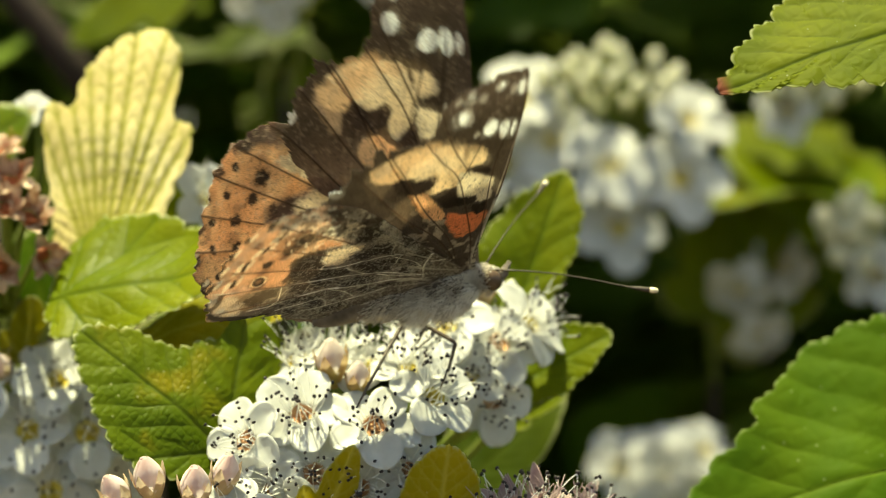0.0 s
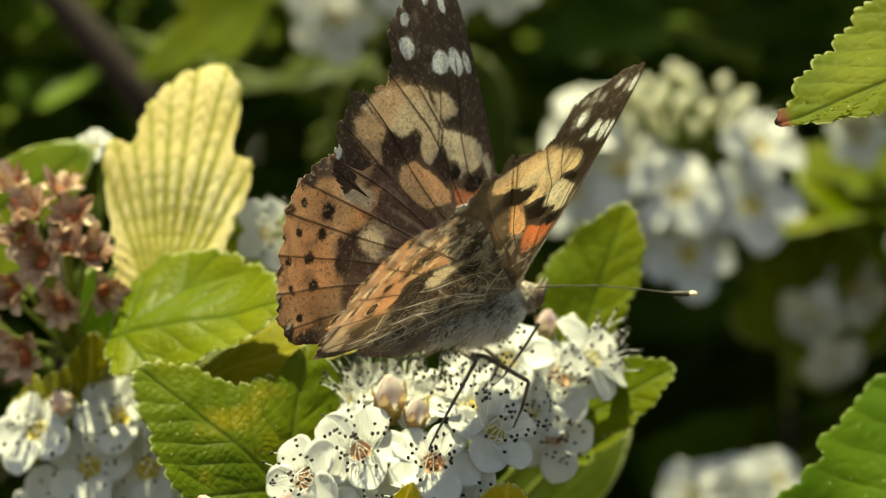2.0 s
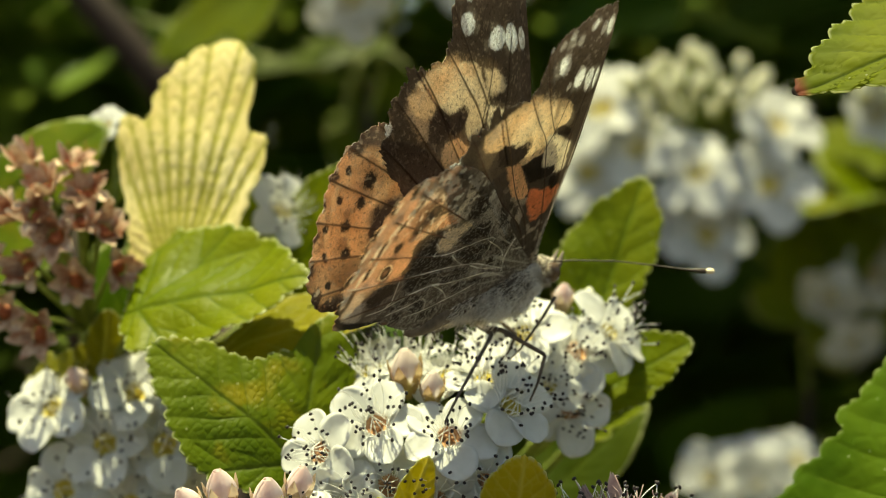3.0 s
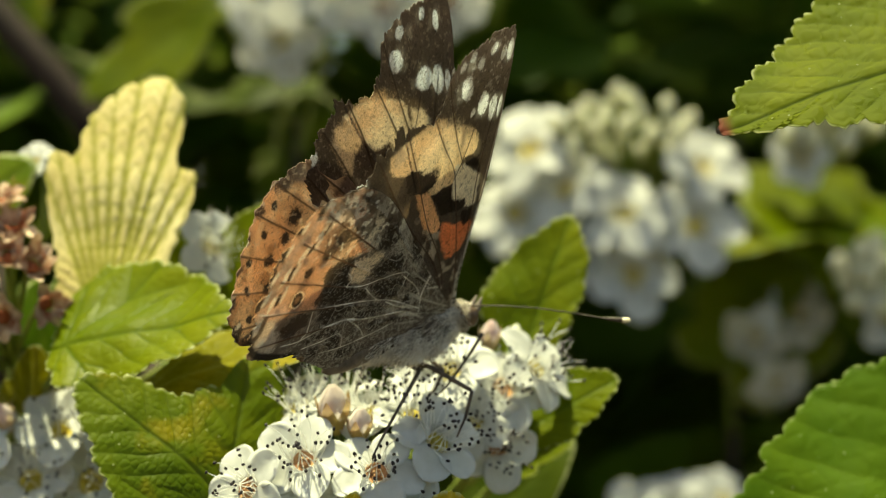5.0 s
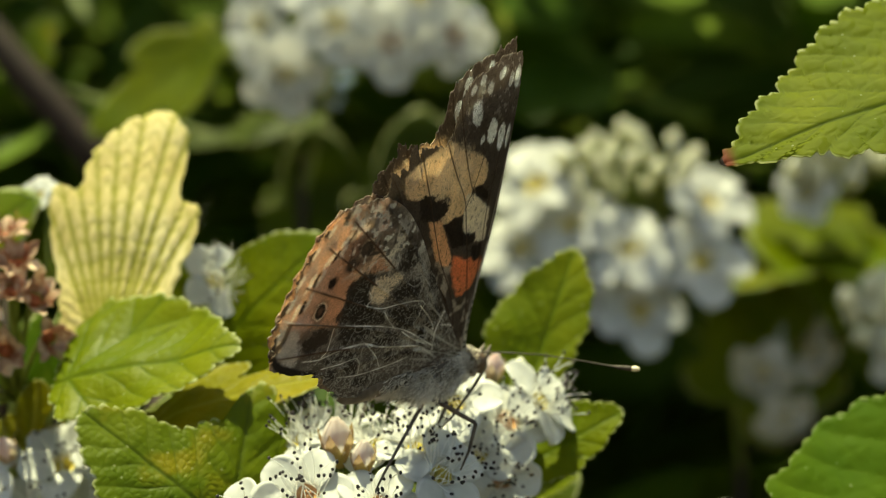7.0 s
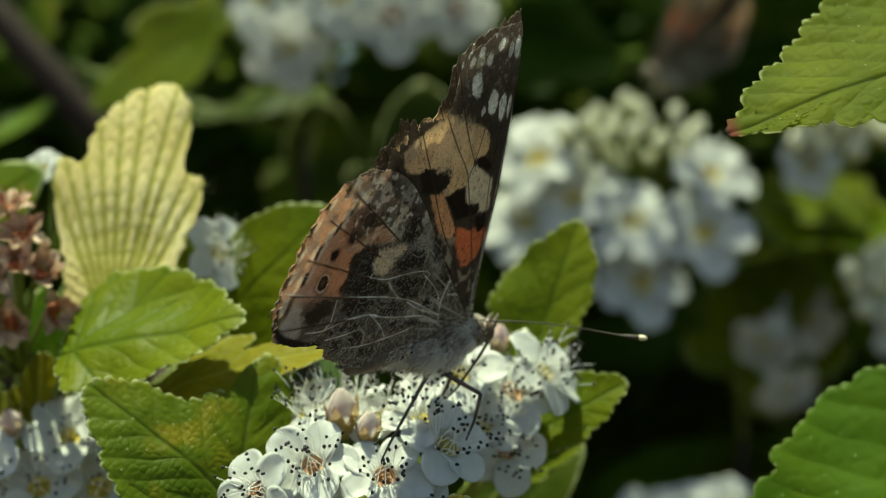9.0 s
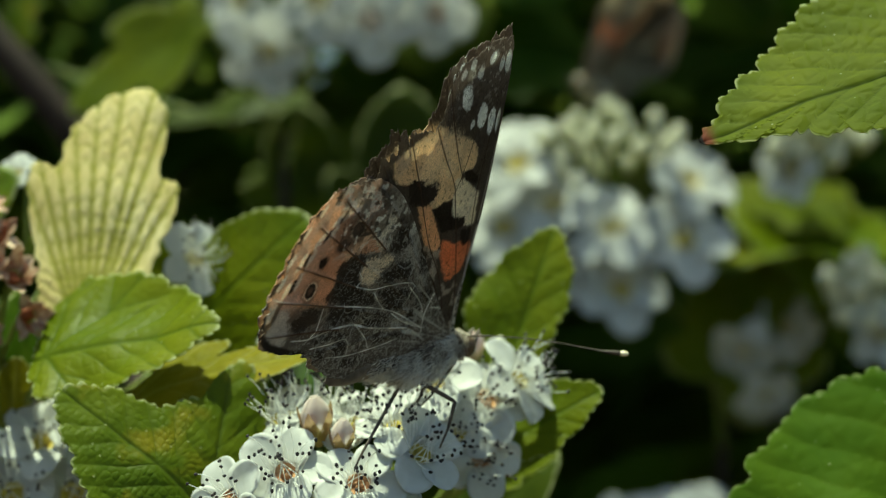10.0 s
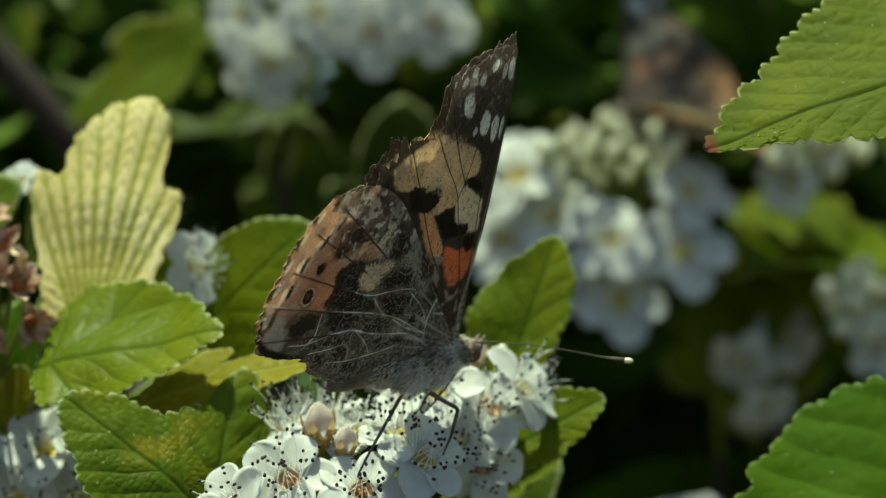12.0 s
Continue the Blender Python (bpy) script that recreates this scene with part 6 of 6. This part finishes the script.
WINGS = [("fore_wing", wing_mesh("fore_wing", NEAR_FORE, (-6.0, 6.0), fore_under, fore_upper, True, FORE_VEINS, 3, 1.0), -0.6),
         ("fore_wing", wing_mesh("fore_wing", FORE, (-4.0, 5.0), fore_under, fore_upper, False, FORE_VEINS, 8, 1.0), 0.4),
         ("hind_wing", wing_mesh("hind_wing", NEAR_HIND, (-9.0, 4.0), hind_under, hind_upper, True, HIND_VEINS, 5, 0.65, 24, 260), -0.9),
         ("hind_wing", wing_mesh("hind_wing", HIND, (-9.0, 4.0), hind_under, hind_upper, False, HIND_VEINS, 11, 0.25), 0.15)]


VISITOR_WINGS = [(name, wing_mesh(name, FORE if name == "fore_wing" else HIND, (-4.0, 5.0) if name == "fore_wing" else (-9.0, 4.0), fore_under if name == "fore_wing" else hind_under,
                                  fore_upper if name == "fore_wing" else hind_upper, y < 0, FORE_VEINS if name == "fore_wing" else HIND_VEINS, 21, 0.2, 8, 50), y)
                 for name, y in (("fore_wing", -0.8), ("fore_wing", 0.8), ("hind_wing", -1.2), ("hind_wing", 0.5))]


def fur_mesh(seed, count, blobs, length=1.6, mat=FUR):
    """Short hairs over ellipsoids: (centre, radii)."""
    r = random.Random(seed)
    s = Shape()
    for _ in range(count):
        c, rad = r.choice(blobs)
        d = Vector((r.gauss(0, 1), r.gauss(0, 1), r.gauss(0, 1))).normalized()
        p = Vector((c[0] + d.x * rad[0], c[1] + d.y * rad[1], c[2] + d.z * rad[2]))
        tip = p + (d * 0.40 + Vector((-0.9, r.uniform(-0.3, 0.3), r.uniform(-0.5, 0.1)))).normalized() * length * r.uniform(0.5, 1.2)
        mid = (p + tip) / 2 + d * 0.25
        s.tube([p, mid, tip], [0.05, 0.035, 0.012], 3, closed=False)
    return s.mesh("fur", mat)


AFT = pose(-0.0020, 0, 0)


def butterfly(label, flight=WINGS):
    ob = tagged(new("butterfly"), label, "butterfly")
    s = Shape()
    s.blob((-1.9, 0, -1.5), (3.5, 1.7, 1.9), 12, 16, rough=0.08)
    part("thorax", s.mesh("thorax", BODY), ob, "brown thorax under grey hair", AFT)
    s = Shape()
    s.blob((-9.0, 0, -0.2), (6.8, 1.0, 1.5), 16, 14, Euler((0, radians(-4), 0)).to_matrix(), rough=0.05)
    part("abdomen", s.mesh("abdomen", BODY), ob, at=AFT)
    s = Shape()
    s.blob((2.0, 0, -1.5), (1.45, 1.25, 1.35), 10, 12)
    head = part("head", s.mesh("head", BODY), ob, at=pose(-0.0014, -0.0002, 0.0001))
    part("fur", fur_mesh(6, 900, [((1.8, 0, -1.4), (1.4, 1.35, 1.4)), ((2.6, 0, -1.5), (1.1, 0.8, 1.0))], 0.7), head, "grey-brown fine hair")
    for side in (-1, 1):
        e = Shape()
        e.blob((2.3, side * 1.12, -1.6), (0.95, 0.68, 1.12), 10, 12)
        part("eye", e.mesh("eye", EYE), head, "dark brown rounded eye")
        e = Shape()
        e.tube([(2.8, side * 0.45, -1.9), (3.8, side * 0.5, -1.4), (4.8, side * 0.4, -0.4)], [0.5, 0.42, 0.06], 7)
        part("palp", e.mesh("palp", BODY), head)
    part("fur", fur_mesh(4, 5200, [((-1.9, 0, -1.5), (3.5, 1.7, 1.9)), ((-1.6, 0, -2.1), (2.6, 1.5, 1.7)), ((1.2, 0, -1.2), (1.2, 1.1, 1.1)), ((-4.6, 0, -1.7), (2.4, 1.4, 1.5)), ((-7.6, 0, -0.9), (3.0, 1.0, 1.2))], 1.2), ob, "grey-brown fine hair", AFT)
    part("belly_fur", fur_mesh(9, 1100, [((-2.6, -0.3, -2.6), (2.6, 1.75, 1.2)), ((-4.8, -0.3, -2.2), (2.0, 1.5, 1.2)), ((0.6, -0.5, -1.9), (0.9, 1.0, 0.7))], 1.5, FUR_PALE), ob, "long whitish hair", AFT)
    wings = []
    for name, mesh, y in flight:
        w = part(name, mesh, ob, "orange and dark brown wing with white spots" if name == "fore_wing" else "mottled brown wing with eye spots")
        wings.append((w, y))
    return ob, wings


painted, painted_wings = butterfly("orange, brown and white butterfly with worn wings on white flowers")
REST = body_pose(*BODY_ROWS[9][1:7])


def limb(name, points, radii, parent, label="", mat=CHITIN):
    """A limb of the butterfly, given by its joints in the garden's space (mm)."""
    inv = REST.inverted()
    s = Shape()
    pts = [inv @ (Vector(p) * MM) / MM for p in points]
    fine = []
    for a, b in zip(pts[:-1], pts[1:]):
        fine += [a.lerp(b, 0.04), a.lerp(b, 0.35), a.lerp(b, 0.65), a.lerp(b, 0.96)]
    rad = np.interp(np.linspace(0, 1, len(fine)), np.linspace(0, 1, len(radii)), radii).tolist()
    s.tube(fine, rad, 8)
    return part(name, s.mesh(name, mat), parent, label)


FEET = [
    limb("leg", [(-9.0, -0.8, 13.8), (-7.4, -2.2, 12.9), (-8.9, -5, 10.2), (-11.0, -8, 6.4), (-11.9, -8.6, 4.6)], [0.30, 0.25, 0.19, 0.15, 0.09], painted),
    limb("leg", [(-8.6, -1.0, 13.6), (-6.4, -2.2, 13.3), (-2.0, -3.6, 10.9), (-2.7, -4.2, 8.2), (-3.6, -4.6, 6.2)], [0.32, 0.28, 0.22, 0.16, 0.09], painted),
    limb("leg", [(-7.0, 1.6, 14.2), (-5.0, 1.2, 12.6), (-6.0, 1.4, 10.6), (-8.0, 2, 8.6)], [0.26, 0.22, 0.17, 0.09], painted),
    limb("leg", [(-11.5, 1.2, 14.0), (-13.6, 3, 12.8), (-14.6, 4, 9.8)], [0.26, 0.2, 0.10], painted),
    limb("proboscis", [(-0.9, 1.8, 16.6), (-2.4, 1.2, 14.2), (-4.6, 0.4, 11.2), (-7.6, 0.2, 8.4)], [0.19, 0.17, 0.14, 0.09], painted, "thin dark proboscis reaching into a flower"),
]


def antenna(parent):
    """Along +x from its root on the head."""
    s = Shape()
    s.tube([(0, 0, 0), (3, 0, 0.25), (7, 0, 0.3), (11, 0, 0.0), (14.2, 0, -0.35), (15.2, 0, -0.42), (16.2, 0, -0.45), (16.7, 0, -0.45)], [0.12, 0.075, 0.065, 0.065, 0.09, 0.22, 0.28, 0.21], 8)
    a = part("antenna", s.mesh("antenna", FEELER), parent)
    t = Shape()
    t.blob((16.75, 0, -0.45), (0.55, 0.30, 0.30), 6, 8)
    part("club_tip", t.mesh("club_tip", CLUB_TIP), a, "cream tip")
    return a


NEAR_ANTENNA, FAR_ANTENNA = antenna(painted), antenna(painted)

# a second butterfly of the kind, behind
visitor, visitor_wings = butterfly("orange and grey-brown butterfly flitting behind the flowers", VISITOR_WINGS)

# a small dark fly that darts past
fly = tagged(new("fly"), "small shiny black fly in flight", "fly")
s = Shape()
s.blob((0, 0, 0), (1.6, 0.55, 0.55), 8, 10)
s.blob((1.7, 0, 0.05), (0.5, 0.5, 0.5), 6, 8)
part("body", s.mesh("body", FLY_BODY), fly)
for side in (-1, 1):
    s = Shape()
    pts = [(0.6 - 2.6 * i / 6, side * (0.3 + 0.55 * (i / 6) + 0.75 * math.sin(math.pi * i / 6) * w), 0.55 + 0.05 * w) for i in range(7) for w in (0, 1)]
    s.add(pts + [(x, y, z - 0.03) for x, y, z in pts], [(i * 2, i * 2 + 1, i * 2 + 3, i * 2 + 2) for i in range(6)] + [(14 + i * 2 + 2, 14 + i * 2 + 3, 14 + i * 2 + 1, 14 + i * 2) for i in range(6)])
    part("wing", s.mesh("wing", FLY_WING), fly)


def wing_rows(y, fore, rows):
    """rows: seconds, half opening, sweep."""
    near = y < 0
    out = []
    for t, half, sweep in rows:
        turn = pose(0, 0, 0, half, 0, 0) if near else pose(0, 0, 0, -half, 0, 0)
        out.append((t, pose(0, y * MM, 0) @ turn @ pose(0, 0, 0, 0, -sweep if fore else 0, 0)))
    return out


def motions():
    poses = [(r[0], body_pose(*r[1:7])) for r in BODY_ROWS]
    walk(painted, poses)
    for (w, y), rows in zip(painted_wings, (NEAR_FORE_ROWS, FAR_FORE_ROWS, NEAR_HIND_ROWS, FAR_HIND_ROWS)):
        walk(w, wing_rows(y, True, [(r[0], *q) for r, q in zip(BODY_ROWS, rows)]))
    # feet and proboscis stay on the flowers while the body turns over them
    for limb_ob in FEET:
        rows = []
        for t, m in poses:
            step = Matrix.Translation(Vector((-1.4, 0.0, 0.3)) * MM * max(0.0, 1 - t / 0.4))
            rows.append((t, m.inverted() @ step @ REST))
        walk(limb_ob, rows)
    # feelers keep their own bearing
    dip = [(0.0, 5.0), (0.2, 1.0), (0.4, 3.0), (1.0, 1.0), (2.0, 0.5), (3.0, 2.0), (5.0, 3.5), (6.0, 4.3), (12.0, 5.0)]
    lift = [(0.0, -33, 62), (0.2, -38, 75), (0.4, -37, 93), (0.8, -46, 128), (12.0, -50, 130)]
    for ob, root, bearing in ((NEAR_ANTENNA, (0.9, -0.5, -0.5), lambda t: (0, float(np.interp(t, *zip(*dip))), -4)),
                              (FAR_ANTENNA, (0.7, 0.6, -0.4), lambda t: (0, float(np.interp(t, *zip(*[r[:2] for r in lift]))), float(np.interp(t, *zip(*[r[::2] for r in lift])))))):
        rows = []
        for t, m in poses:
            stand = m.inverted().to_quaternion().to_matrix().to_4x4() @ pose(0, 0, 0, *bearing(t))
            stand.translation = Vector(root) * MM
            rows.append((t, stand))
        walk(ob, rows)
    # the visitor flies in, sits with shut wings, then turns and lowers the nearer pair
    track = [(0.0, 170, 190, 220, 200, 0, 0), (7.4, 120, 170, 140, 210, 0, 0), (8.5, 36, 174, 66, 236, 0, -20), (9, 29.5, 172, 61.5, 240, 6, -25), (9.8, 21.5, 172, 61, 238, 6, -25), (10.4, 18.2, 172, 60.5, 236, 4, -25), (10.8, 19.5, 172, 61, 222, 4, -12),
             (11, 21, 172, 61, 206, 8, 0), (11.2, 24.4, 172, 59.5, 196, 12, 0), (11.4, 27.4, 172, 58.5, 200, 16, 0), (11.6, 28.4, 172, 58, 200, 18, 0), (12, 28, 172, 57.5, 200, 18, 0)]
    walk(visitor, [(t, body_pose(x, y, z, h, e, r)) for t, x, y, z, h, e, r in track])
    fold = {True: [(0.0, 60), (7.4, 20), (8.5, 24), (9.0, 6), (10.4, 5), (11.0, 8), (11.2, 14), (11.4, 34), (11.6, 92), (12.0, 95)],
            False: [(0.0, 60), (7.4, 20), (8.5, 24), (9.0, 6), (10.4, 5), (11.0, 8), (11.2, 12), (11.4, 14), (11.6, 20), (12.0, 22)]}
    for w, y in visitor_wings:
        walk(w, wing_rows(y, w.name.startswith("fore"), [(t, half, 0) for t, half in fold[y > 0]]))
    walk(fly, [(0.0, pose(0.20, 0.12, 0.10)), (6.6, pose(0.12, 0.05, 0.02, 0, 10, 180)), (7.2, pose(0.0352, 0.012, 0.0032, 0, 12, 190)), (7.5, pose(0.012, 0.06, -0.03, 0, 10, 200)), (8.2, pose(-0.06, 0.20, -0.12)), (12.0, pose(-0.2, 0.4, -0.2))])


motions()
